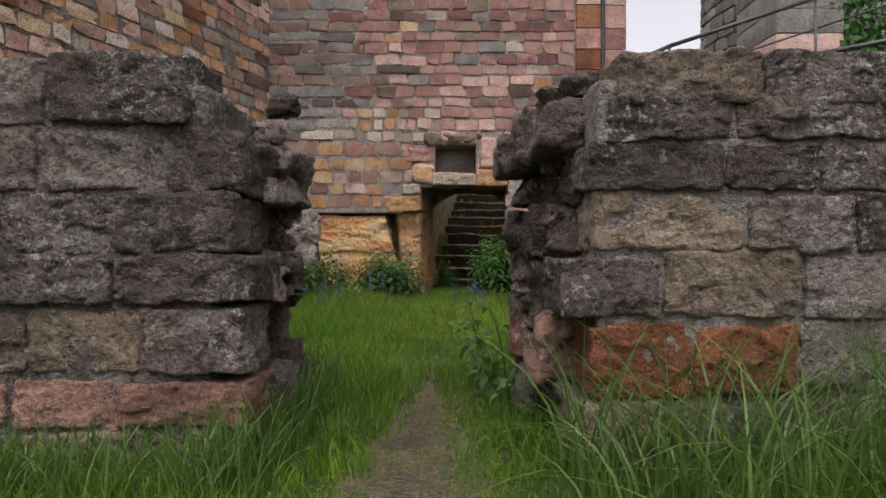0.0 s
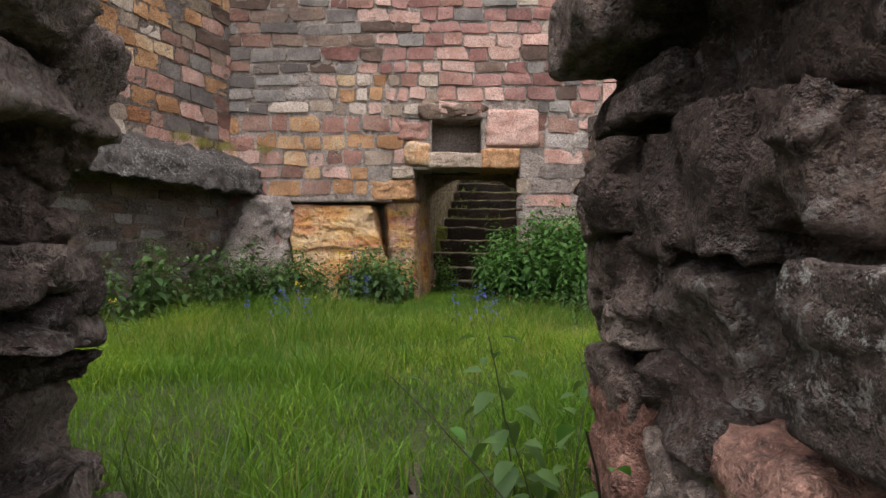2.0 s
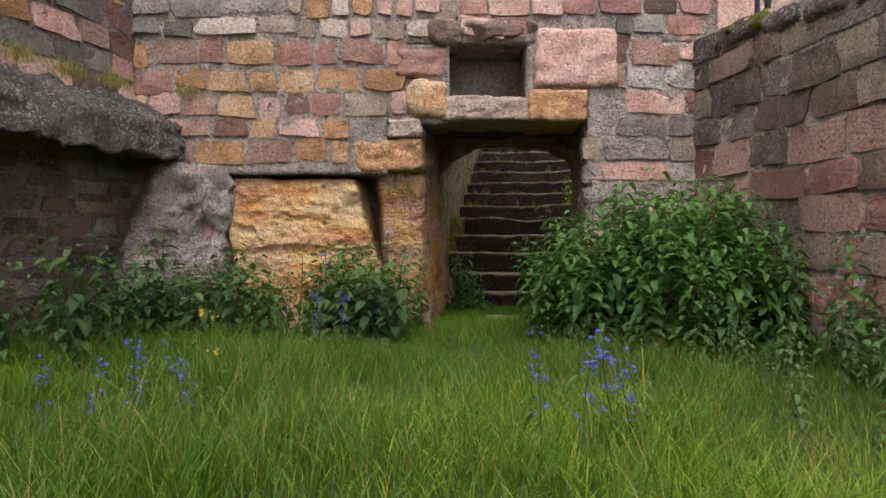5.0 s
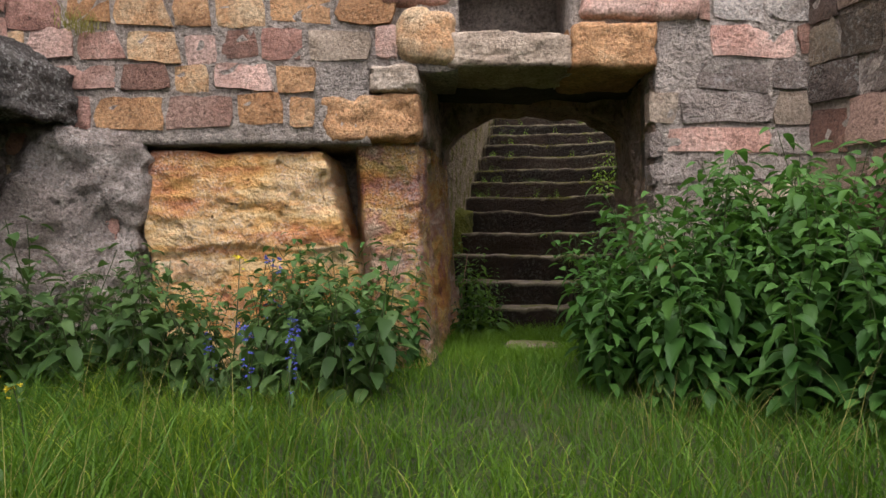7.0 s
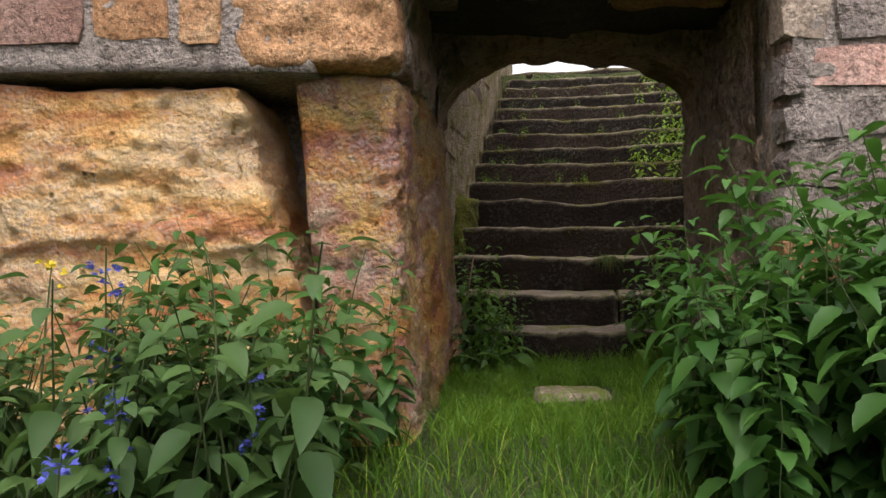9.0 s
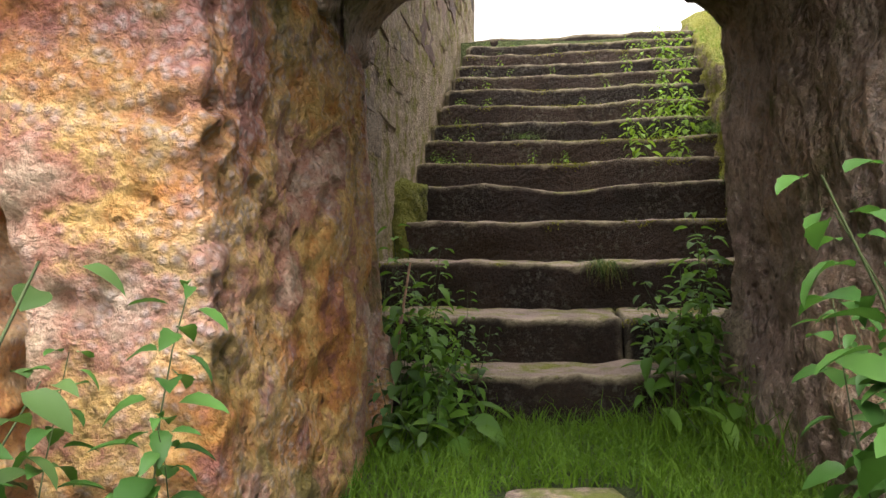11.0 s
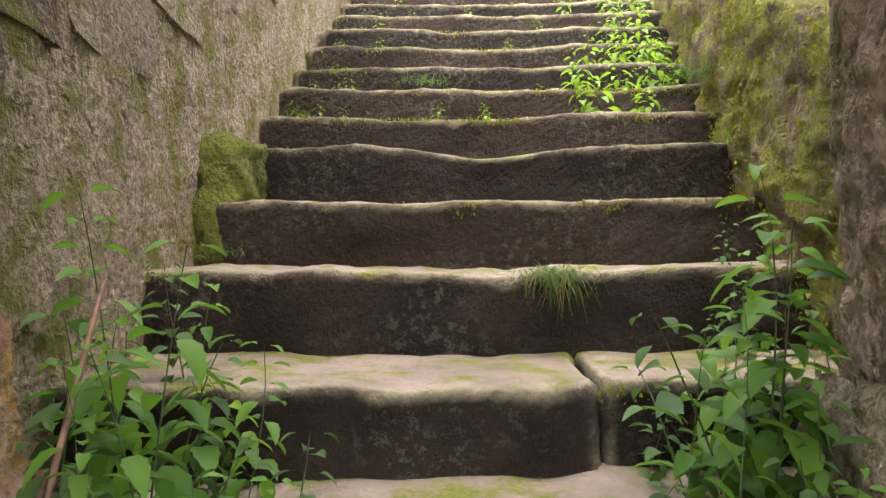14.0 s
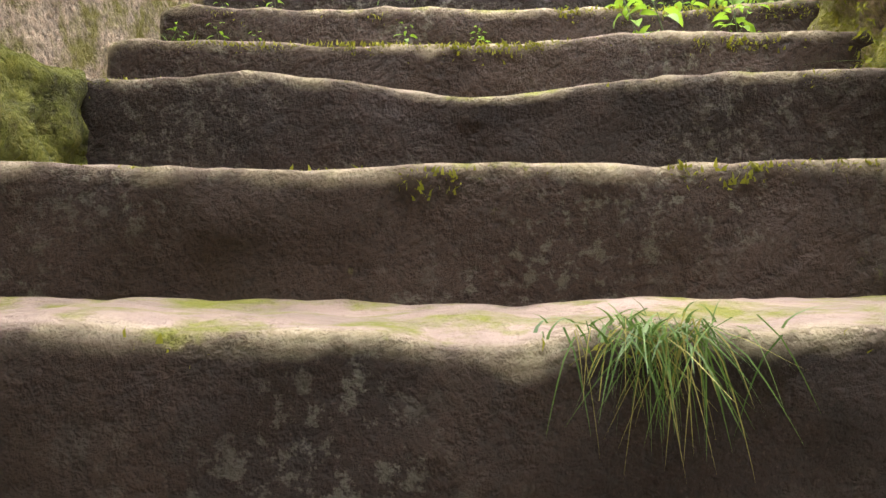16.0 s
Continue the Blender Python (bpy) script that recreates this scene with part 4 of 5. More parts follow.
# raised ground behind the walls
terr = [block_points([sp(3.9, -3.5, -0.2), sp(3.9, 5, -0.2), sp(30, 12, -0.2), sp(30, -8, -0.2), sp(3.9, -3.5, 2.56), sp(3.9, 5, 2.56), sp(30, 12, 3.2), sp(30, -8, 3.2)], (20, 40, 3), p=0, amp=0.04, freq=1.5, seed=19),
        block_points([(1.75, 11.8, -0.2), (9, 11.9, -0.2), (9, 17, -0.2), (2.5, 17, -0.2), (1.9, 11.8, 1.0), (9, 11.9, 1.6), (9, 17, 2.6), (3.2, 17, 2.6)], (20, 20, 3), p=0, amp=0.04, freq=2, seed=20),
        block_points(corners_box(-7, -0.8, 11.9, 18, -0.2, 2.4), (12, 12, 3), p=0, amp=0.04, freq=2, seed=22),
        block_points([(2.5, 3.2, -0.2), (12, 3.2, -0.2), (12, 11.8, -0.2), (2.4, 11.8, -0.2), (3.75, 3.2, 1.3), (12, 3.2, 1.6), (12, 11.8, 2.0), (2.4, 11.8, 2.0)], (12, 12, 3), p=0, amp=0.04, freq=2, seed=21)]
terrace = tagged(joined("terrace", terr, M_GROUND), "raised grassy ground behind the ruined walls", "ground", kind="structure")

# ---- round tower and railings beyond the side wall ----
tower = empty("round_tower", (9.0, 15.5, 2.0), "grey stone round tower with a dressed buttress and ivy", "tower")
ring_n, tz, tr = 40, 1.8, 3.0
pts = [(9.0 + tr * math.cos(2 * math.pi * i / ring_n), 15.5 + tr * math.sin(2 * math.pi * i / ring_n), zz) for zz in np.linspace(tz, 9.0, 24) for i in range(ring_n)]
faces = [[r * ring_n + i, r * ring_n + (i + 1) % ring_n, (r + 1) * ring_n + (i + 1) % ring_n, (r + 1) * ring_n + i] for r in range(23) for i in range(ring_n)]
faces.append([23 * ring_n + i for i in range(ring_n)])
under(new("tower_core", make_mesh("tower_core", pts, faces, M_MORTAR)), tower)
zz = tz
while zz < 7.2:
    h = float(rng.uniform(0.22, 0.3))
    ang = radians(170)
    while ang < radians(285):
        w = float(rng.uniform(0.3, 0.6))
        da = w / tr
        am = ang + da / 2
        ob = lay_stone(tower, (0, 0, 0), (w - 0.025, 0.14, h - 0.025), pick({M_TOWER: 6, M_GREY: 2, M_PINK: 0.5}), 0)
        ob.matrix_basis = Matrix.Translation((math.cos(am) * (tr + 0.0), math.sin(am) * (tr + 0.0), zz + h / 2 - 2.0)) @ pose(0, 0, 0, 0, 0, math.degrees(am) + 90) @ Matrix.Diagonal((w - 0.025, 0.14, h - 0.025, 1))
        ang += da
    zz += h
butt = [block_points(corners_box(5.6, 6.75, 11.6, 13.2, 1.8 + 0.42 * k, 2.21 + 0.42 * k), (6, 6, 3), p=40, amp=0.008, freq=3, seed=500 + k) for k in range(15)]
for k, (p_, q_) in enumerate(butt):
    under(new("buttress_stone", make_mesh("buttress_stone", p_, q_, pick({M_PINK: 2, M_PALE: 1, M_TOWER: 2}), False)), tower)


def tube(p0, p1, r, n=8):
    p0, p1 = Vector(p0), Vector(p1)
    d = (p1 - p0).normalized()
    s = d.orthogonal().normalized()
    t = d.cross(s)
    pts = [p + (s * math.cos(2 * math.pi * i / n) + t * math.sin(2 * math.pi * i / n)) * r for p in (p0, p1) for i in range(n)]
    return np.array([tuple(p) for p in pts]), [[i, (i + 1) % n, n + (i + 1) % n, n + i] for i in range(n)] + [list(range(n))[::-1], list(range(n, 2 * n))]


def sweep(path, r0, r1, n=5):
    """One tapered stem along a path."""
    pts, faces = [], []
    for i, p in enumerate(path):
        r = r0 + (r1 - r0) * i / (len(path) - 1)
        pts += [(p[0] + r * math.cos(2 * math.pi * j / n), p[1] + r * math.sin(2 * math.pi * j / n), p[2]) for j in range(n)]
    for i in range(len(path) - 1):
        faces += [[i * n + j, i * n + (j + 1) % n, (i + 1) * n + (j + 1) % n, (i + 1) * n + j] for j in range(n)]
    return np.array(pts), faces


def railing(path, foot, label):
    base = empty("railing", path[0], label, "railing", group="iron railings")
    for a, b in zip(path, path[1:]):
        under(joined("rail", [tube(a, b, 0.03)], M_IRON), base)
        lo = Vector((0, 0, -0.45))
        under(joined("rail", [tube(Vector(a) + lo, Vector(b) + lo, 0.014)], M_IRON), base)
    for a in path:
        under(joined("post", [tube((a[0], a[1], foot(a)), a, 0.02)], M_IRON), base)


railing([(2.15, 10.0, 3.12), (3.28, 10.0, 3.62), (5.4, 10.0, 4.32), (8.0, 10.0, 5.2)], lambda a: 1.95, "thin grey iron handrail climbing past the wall")
railing([(3.1, 8.0, 2.62), (4.4, 8.0, 2.95), (6.5, 8.0, 3.35)], lambda a: 1.6, "thin grey iron handrail above the wall")

# ---- plants ----
def grass(name, base, height, width, lean, mat, label, segs=3, curl=1.0, category="grass"):
    """Blades as one mesh. base: n x 3; height, width: n; lean: how far the tips bend."""
    n = len(base)
    ang = rng.uniform(0, 2 * math.pi, n)
    dirx, diry = np.cos(ang), np.sin(ang)
    face = rng.uniform(0, 2 * math.pi, n)
    sx, sy = np.cos(face), np.sin(face)
    lean = lean * rng.uniform(0.3, 1.2, n)
    rows_ = []
    for s in range(segs + 1):
        f = s / segs
        bend = lean * f ** (1 + curl)
        zc = height * (f - 0.25 * (bend / np.maximum(np.abs(height), 0.01)) * f)
        cx, cy, cz = base[:, 0] + dirx * bend, base[:, 1] + diry * bend, base[:, 2] + zc
        wd = width * (1 - f) ** 0.7 * 0.5
        if s < segs:
            rows_ += [np.stack([cx - sx * wd, cy - sy * wd, cz], 1), np.stack([cx + sx * wd, cy + sy * wd, cz], 1)]
        else:
            rows_ += [np.stack([cx, cy, cz], 1)]
    pts = np.stack(rows_, 1)
    per = pts.shape[1]
    tri = []
    for s in range(segs - 1):
        a = 2 * s
        tri += [(a, a + 1, a + 3), (a, a + 3, a + 2)]
    tri.append((2 * segs - 2, 2 * segs - 1, 2 * segs))
    tri = np.array(tri)
    idx = (np.arange(n)[:, None, None] * per + tri[None]).reshape(-1)
    me = bpy.data.meshes.new(name)
    me.vertices.add(n * per)
    me.vertices.foreach_set("co", pts.reshape(-1))
    nt_ = len(idx) // 3
    me.loops.add(len(idx))
    me.loops.foreach_set("vertex_index", idx.astype(np.int32))
    me.polygons.add(nt_)
    me.polygons.foreach_set("loop_start", np.arange(0, len(idx), 3, dtype=np.int32))
    me.update(calc_edges=True)
    me.materials.append(mat)
    ob = new(name, me)
    return tagged(ob, label, category, kind="stuff")


def scatter(n, x0, x1, y0, y1, keep):
    x, y = rng.uniform(x0, x1, n), rng.uniform(y0, y1, n)
    ok = keep(x, y)
    x, y = x[ok], y[ok]
    return np.stack([x, y, ground_height(x, y)], 1)


def in_court(x, y):
    left = -2.6 - 0.325 * (FY - y) - 0.1
    right = 1.83 + 0.187 * (FY - y) + 0.05
    open_ = ((y > 3.1) & (y < FY)) & (x > left) & (x < right)
    passage = (y >= FY - 0.05) & (y < 12.0) & (x > -0.25 + 0.07 * (y - FY)) & (x < 0.95 + 0.13 * (y - FY))
    passage &= ~((x > 0.17) & (x < 0.56) & (y > 10.9) & (y < 11.22))
    gate = (y > 2.1) & (y < 3.3) & (x > -0.66) & (x < 0.5)
    return open_ | passage | gate


def path_bare(x, y):
    mid = 0.02 * np.sin(y * 2.0) - 0.08
    w = np.where(y < 2.2, 0.2, 0.17 * np.clip(1 - (y - 2.2) / 1.8, 0, 1))
    return np.exp(-((x - mid) / np.maximum(w, 0.01)) ** 4) * (y < 4.4)


def lawn(n, x0, x1, y0, y1, h, mat, name, label, keep, width=0.0055, lean=0.95):
    b = scatter(n, x0, x1, y0, y1, keep)
    ok = rng.uniform(0, 1, len(b)) > 0.97 * path_bare(b[:, 0], b[:, 1])
    b = b[ok]
    clump = 0.75 + 0.75 * fbm(b, 1.9, 8, 3)
    trod = 1 - 0.45 * np.exp(-((b[:, 0] + 0.05) / 0.35) ** 2)
    hh = h * np.clip(clump, 0.35, 1.7) * trod * rng.uniform(0.5, 1.25, len(b))
    return grass(name, b, hh, width * rng.uniform(0.6, 1.3, len(b)), lean * hh, mat, label)


def patch(x, y, seed, low):
    """True inside uneven drifts of one kind of grass."""
    p = np.stack([x, y, x * 0], 1)
    return fbm(p, 0.9, seed, 3) + 0.35 * rng.normal(size=len(x)) > low


# Dark grass crowds in for x > 0.2, standing in for nettle shade.
near_wall = lambda x, y: rng.uniform(0, 1, len(x)) < np.clip((y - 7.4) / 2.0 + 0.3 * (x > 0.2) * (y > 7.6), 0, np.where(y > FY, 0.0, np.where(x > 0.2, 0.92, 0.62)))
lawn(150000, -4.6, 3.2, 2.1, 12.0, 0.18, M_GRASS, "meadow_grass", "lush green uncut grass filling the courtyard", lambda x, y: in_court(x, y) & ~near_wall(x, y))
lawn(60000, -4.6, 3.2, 2.1, FY, 0.26, M_DEEPGRASS, "deep_green_grass", "dark green tussocky grass in the courtyard", lambda x, y: in_court(x, y) & patch(x, y, 21, 0.15), 0.006, 0.8)
lawn(60000, -4.6, 3.2, 6.8, 12.0, 0.2, M_DEEPGRASS, "fine_dark_grass", "fine dark green grass before the doorway, thickened as nettle shade", lambda x, y: in_court(x, y) & near_wall(x, y), 0.0045, 1.1)
lawn(80000, -4.6, 3.2, 3.0, FY, 0.2, M_LIMEGRASS, "yellow_green_grass", "yellow-green grass drifts in the courtyard", lambda x, y: in_court(x, y) & patch(x, y, 31, 0.1) & ~near_wall(x, y), 0.005, 1.2)
lawn(26000, -4.6, 3.2, 3.2, FY, 0.3, M_DRYGRASS, "seeding_grass", "pale seeding grass stalks among the green", lambda x, y: in_court(x, y) & patch(x, y, 4, 0.1) & (rng.uniform(0, 1, len(x)) < np.where(y > 8, 0.35, 1.0)), 0.003, 0.7)
outside = lambda x, y: (y < 2.25) & ~((y > 2.15) & (np.abs(x) > 0.6))
lawn(42000, -2.6, 2.6, 0.2, 2.25, 0.115, M_GRASS, "path_side_grass", "green grass beside the trodden path", outside)
b = scatter(1500, 0.36, 2.3, 1.35, 2.2, lambda x, y: y > 1.75 - 0.35 * (x - 0.4))
grass("tussock_grass", b, rng.uniform(0.22, 0.68, len(b)), rng.uniform(0.005, 0.013, len(b)), rng.uniform(0.25, 0.9, len(b)), M_TUFT, "long arching tussock grass against the wall", segs=6, curl=1.3)
b = scatter(900, -0.75, -0.5, 1.9, 3.4, lambda x, y: x > -0.9)
grass("wall_foot_grass", b, rng.uniform(0.15, 0.34, len(b)), rng.uniform(0.005, 0.01, len(b)), rng.uniform(0.08, 0.25, len(b)), M_TUFT, "long grass at the foot of the wall", segs=5)
b = scatter(1100, -2.2, -0.6, 1.85, 2.16, lambda x, y: y > 0)
grass("wall_foot_grass", b, rng.uniform(0.1, 0.26, len(b)), rng.uniform(0.005, 0.01, len(b)), rng.uniform(0.05, 0.2, len(b)), M_TUFT, "long grass at the foot of the wall", segs=5)

pp = []
for k in range(24):
    yy = -2 + 0.26 * k
    w = 0.25 if yy < 2.2 else 0.25 * max(0.1, 1 - (yy - 2.2) / 1.5)
    for j in range(7):
        f = (j / 6) * 2 - 1
        pp.append((-0.08 + f * (w + 0.05 * math.sin(3.1 * k + (f > 0))), yy, 0.0))
pp = np.array(pp)
pp[:, 2] = ground_height(pp[:, 0], pp[:, 1]) + 0.006
path = new("footpath", make_mesh("footpath", pp, [[k * 7 + j, k * 7 + j + 1, (k + 1) * 7 + j + 1, (k + 1) * 7 + j] for k in range(23) for j in range(6)], M_SOIL))
tagged(path, "bare trodden earth path with dry straw", "path", kind="structure")
b = scatter(3500, -0.4, 0.25, 0.8, 3.6, lambda x, y: np.abs(x + 0.08) < 0.3)
b[:, 2] += 0.008
n_ = len(b)
grass("straw", b, rng.uniform(0.002, 0.012, n_), np.full(n_, 0.003), rng.uniform(0.05, 0.16, n_), M_DRYGRASS, "dry straw strewn on the path", curl=0.0)


def leaf_shape(length, width, fold=0.25, droop=0.3, n=4, teeth=False):
    """Half-folded leaf along +y, base at the origin."""
    pts, faces = [], []
    for i in range(n + 1):
        f = i / n
        w = width * 0.5 * (math.sin(math.pi * min(1, f ** 0.75)) ** 0.8 if 0 < f < 1 else 0.0)
        y = length * f
        zz = -droop * length * f * f
        if i in (0, n):
            pts.append((0, y, zz))
        else:
            if teeth and i % 2:
                w *= 1.16
            pts += [(-w, y + 0.04 * length, zz + fold * w), (0, y, zz), (w, y + 0.04 * length, zz + fold * w)]
    L = len(pts) - 1
    for i in range(n):
        if i == 0:
            faces += [[0, 2, 1], [0, 3, 2]]
        elif i == n - 1:
            a = 1 + 3 * (i - 1)
            faces += [[a, a + 1, L], [a + 1, a + 2, L]]
        else:
            a, c = 1 + 3 * (i - 1), 1 + 3 * i
            faces += [[a, a + 1, c + 1, c], [a + 1, a + 2, c + 2, c + 1]]
    return np.array(pts, float), faces


def stem_points(h, lean, n=7, wob=0.03, ang=0.0):
    out = []
    for i in range(n + 1):
        f = i / n
        out.append(Vector((math.cos(ang) * lean * f ** 1.6 + wob * h * math.sin(5 * f + ang), math.sin(ang) * lean * f ** 1.6, h * f)))
    return out


def plant_meshes(name, h, lean, pairs, leaf_len, leaf_w, leaf_mat, start=0.25, taper=0.55, droop=0.6, spread=1.0, alternate=False, flower=None, seed=0, stem_mat=None, radius=0.0035, teeth=False):
    """One stem with leaves as a thing: stem and foliage are its parts."""
    r = random.Random(seed)
    ang0 = r.uniform(0, 6.28)
    st = stem_points(h, lean, ang=ang0)
    at = lambda f: st[min(int(f * 7), 6)].lerp(st[min(int(f * 7), 6) + 1], f * 7 - min(int(f * 7), 6))
    tubes = [sweep(st, radius, radius * 0.4)]
    leaves = []
    for k in range(pairs):
        f = start + (1 - start) * k / max(pairs - 1, 1)
        c = at(min(f, 0.999))
        size = (1 - taper * max(0, f - 0.45) / 0.55) * r.uniform(0.75, 1.15)
        for side in ((0,) if alternate else (0, 1)):
            a = ang0 + (k % 2) * 1.57 + side * math.pi + r.uniform(-0.35, 0.35) + (k * 2.4 if alternate else 0)
            pts, faces = leaf_shape(leaf_len * size, leaf_w * size, 0.3, droop * r.uniform(0.6, 1.3), 9 if teeth else 5, teeth)
            up = r.uniform(-15, 35) - (0 if f > 0.6 else 20)
            m = Matrix.Translation(c) @ pose(0, 0, 0, 0, 0, math.degrees(a)) @ pose(0, 0.012 + 0.02 * spread, 0, up, r.uniform(-20, 20), 0)
            mm = np.array(m)
            leaves.append((pts @ mm[:3, :3].T + mm[:3, 3], faces))
    base = empty(name, (0, 0, 0), "", "")
    ob = joined("stem", tubes, stem_mat or M_STEM)
    ob.parent = base
    ob = joined("foliage", leaves, leaf_mat)
    ob.parent = base
    if flower:
        mat, f0, count, size = flower
        petals = []
        for k in range(count):
            f = f0 + (1 - f0) * r.random()
            c = at(min(f, 0.999))
            a = r.uniform(0, 6.28)
            for q in range(4):
                pts, faces = leaf_shape(size * 1.5, size, 0.4, 0.2, 2)
                m = Matrix.Translation(c) @ pose(0, 0, 0, 0, 0, math.degrees(a)) @ pose(0, 0.018, 0, r.uniform(-20, 60), r.uniform(-40, 40), q * 40 - 60)
                mm = np.array(m)
                petals.append((pts @ mm[:3, :3].T + mm[:3, 3], faces))
        ob = tagged(joined("flower_spike", petals, mat), kind="stuff")
        ob.parent = base
    return base


def sow(kinds, spots, label, category, group, scale=(0.75, 1.15)):
    """Plant copies of the model plants at the spots (x, y or x, y, z)."""
    for s in spots:
        src = kinds[int(rng.integers(len(kinds)))]
        x, y = float(s[0]), float(s[1])
        z = float(s[2]) if len(s) > 2 else float(ground_height(np.array([x]), np.array([y]))[0]) - 0.01
        k = float(rng.uniform(*scale)) * (float(s[3]) if len(s) > 3 else 1.0)
        tilt = rng.normal(size=2) * 6
        c = copy_thing(src, pose(x, y, z, float(tilt[0]), float(tilt[1]), float(rng.uniform(0, 360))) @ Matrix.Diagonal((k, k, k, 1)))
        tagged(c, label, category, group)


def clear(kinds):
    for b in kinds:
        for o in (*b.children_recursive, b):
            bpy.data.objects.remove(o)


nettles = [plant_meshes("nettle", 0.95, 0.12 + 0.05 * k, 18, 0.135, 0.068, M_NETTLE, seed=k, start=0.15, teeth=True) for k in range(5)]
spots = []
while len(spots) < 165:
    x, y = float(rng.uniform(0.5, 2.7)), float(rng.uniform(8.6, 10.3))
    edge = 1.83 + 0.187 * (FY - y) - 0.12
    front = ((x - 1.6) / 1.22) ** 2 + ((y - 9.8) / 1.0) ** 2
    if x < edge and front < 1 and not (x < 0.95 and y < 9.2):
        spots.append((x, y, -0.03, 0.62 + 0.48 * (1 - front)))
spots += [(float(rng.uniform(0.74, 1.0)), float(rng.uniform(10.05, 10.38)), -0.03, float(rng.uniform(0.5, 0.68))) for _ in range(26)]
spots += [(float(rng.uniform(0.62, 1.0)), float(rng.uniform(9.85, 10.38)), -0.03, float(rng.uniform(0.42, 0.6))) for _ in range(36)]
sow(nettles, spots, "tall green stinging nettle growing before the wall", "nettle", "nettle thicket")
sow(nettles, [(float(rng.uniform(-0.95, -0.5)), float(rng.uniform(9.95, 10.4)), -0.03, float(rng.uniform(0.4, 0.62))) for _ in range(18)], "young nettle against the bedrock jamb", "nettle", "nettles by the jamb")
brambles = [plant_meshes("bramble", 0.45, 0.42, 7, 0.06, 0.04, M_NETTLE, seed=70 + k, start=0.1, alternate=True, radius=0.004, stem_mat=M_TWIG) for k in range(3)]
sow(brambles, [(0.3, 2.95), (0.34, 3.1), (0.26, 3.05), (0.38, 3.2), (0.3, 3.3), (0.22, 3.2)], "thin arching dark bramble stem by the gate", "bramble", "brambles at the gate", (0.9, 1.2))
clear(brambles)
spots = [(float(rng.uniform(1.75, 2.3)), float(rng.uniform(6.6, 9.2)), -0.03, float(rng.uniform(0.4, 0.75))) for _ in range(30)]
sow(nettles, spots, "stinging nettle growing along the side wall", "nettle", "nettles along the wall")

spots = []
while len(spots) < 120:
    y = float(rng.uniform(4.3, 8.8))
    wall = 1.83 + 0.187 * (FY - y) - 0.12
    x = wall - abs(float(rng.normal())) * 0.55
    if x > 0.95 + 0.1 * (8.8 - y) * 0.3:
        spots.append((x, y, -0.03, float(rng.uniform(0.25, 0.5)) + 0.12 * (wall - x < 0.4)))
balm = [plant_meshes("tall_weed", 0.9, 0.25 + 0.06 * k, 15, 0.11, 0.05, M_WEED, seed=30 + k, start=0.12, teeth=True) for k in range(3)]
sow(balm, spots, "straggling leafy weed in the grass along the side wall", "weed", "tall weeds along the wall")
clear(balm)
sow(nettles, [(-0.5, 10.28, -0.03, 0.75), (-0.42, 10.33, -0.03, 0.62), (-0.62, 10.2, -0.03, 0.8), (-0.55, 10.1, -0.03, 0.55), (-0.7, 10.15, -0.03, 0.72), (-0.8, 10.2, -0.03, 0.85), (-0.36, 10.36, -0.03, 0.5)],
    "tall nettle leaning across the bedrock jamb", "nettle", "nettles by the jamb", (0.95, 1.1))
nettles_b = [plant_meshes("nettle", 0.95, 0.1 + 0.06 * k, 13, 0.15, 0.075, M_SKYLITLEAF, seed=10 + k, start=0.12, teeth=True) for k in range(3)]
sow(nettles_b, [(0.06, 11.6, 0.0, 0.32), (0.14, 11.7, 0.0, 0.36), (0.02, 11.68, 0.0, 0.42), (0.2, 11.8, 0.0, 0.3), (0.95, 11.6, 0.0, 0.36), (0.0, 11.95, 0.0, 0.62), (0.1, 11.85, 0.0, 0.5), (-0.02, 11.8, 0.0, 0.55), (0.06, 12.05, 0.1, 0.5), (0.16, 11.98, 0.05, 0.42), (-0.04, 12.1, 0.12, 0.6),
              (0.98, 11.82, 0.0, 0.68), (1.06, 11.9, 0.0, 0.72), (0.9, 11.78, 0.0, 0.55), (1.02, 11.72, 0.0, 0.5), (0.82, 11.86, 0.0, 0.5), (1.1, 12.0, 0.1, 0.6), (1.0, 12.0, 0.1, 0.5)],
    "nettle rooted at the foot of the steps", "nettle", "nettles at the steps", (0.9, 1.1))
clear(nettles_b)
b = scatter(9000, -0.2, 1.05, 10.5, 12.0, in_court)
grass("passage_grass", b, rng.uniform(0.03, 0.12, len(b)), rng.uniform(0.003, 0.006, len(b)), rng.uniform(0.04, 0.2, len(b)), M_GRASS, "soft light green grass in the passage", segs=4, curl=0.8)
docks = [plant_meshes("dock", 0.16, 0.1, 6, 0.2, 0.085, M_SKYLITLEAF, seed=90 + k, start=0.05, taper=0.2, droop=0.5, alternate=True) for k in range(2)]
sow(docks, [(0.0, 11.55), (0.1, 11.62), (-0.05, 11.68), (0.16, 11.72), (0.9, 11.5), (0.82, 11.6), (1.0, 11.4)], "broad-leaved dock in the passage grass", "weed", "docks in the passage", (0.7, 1.0))
clear(docks)

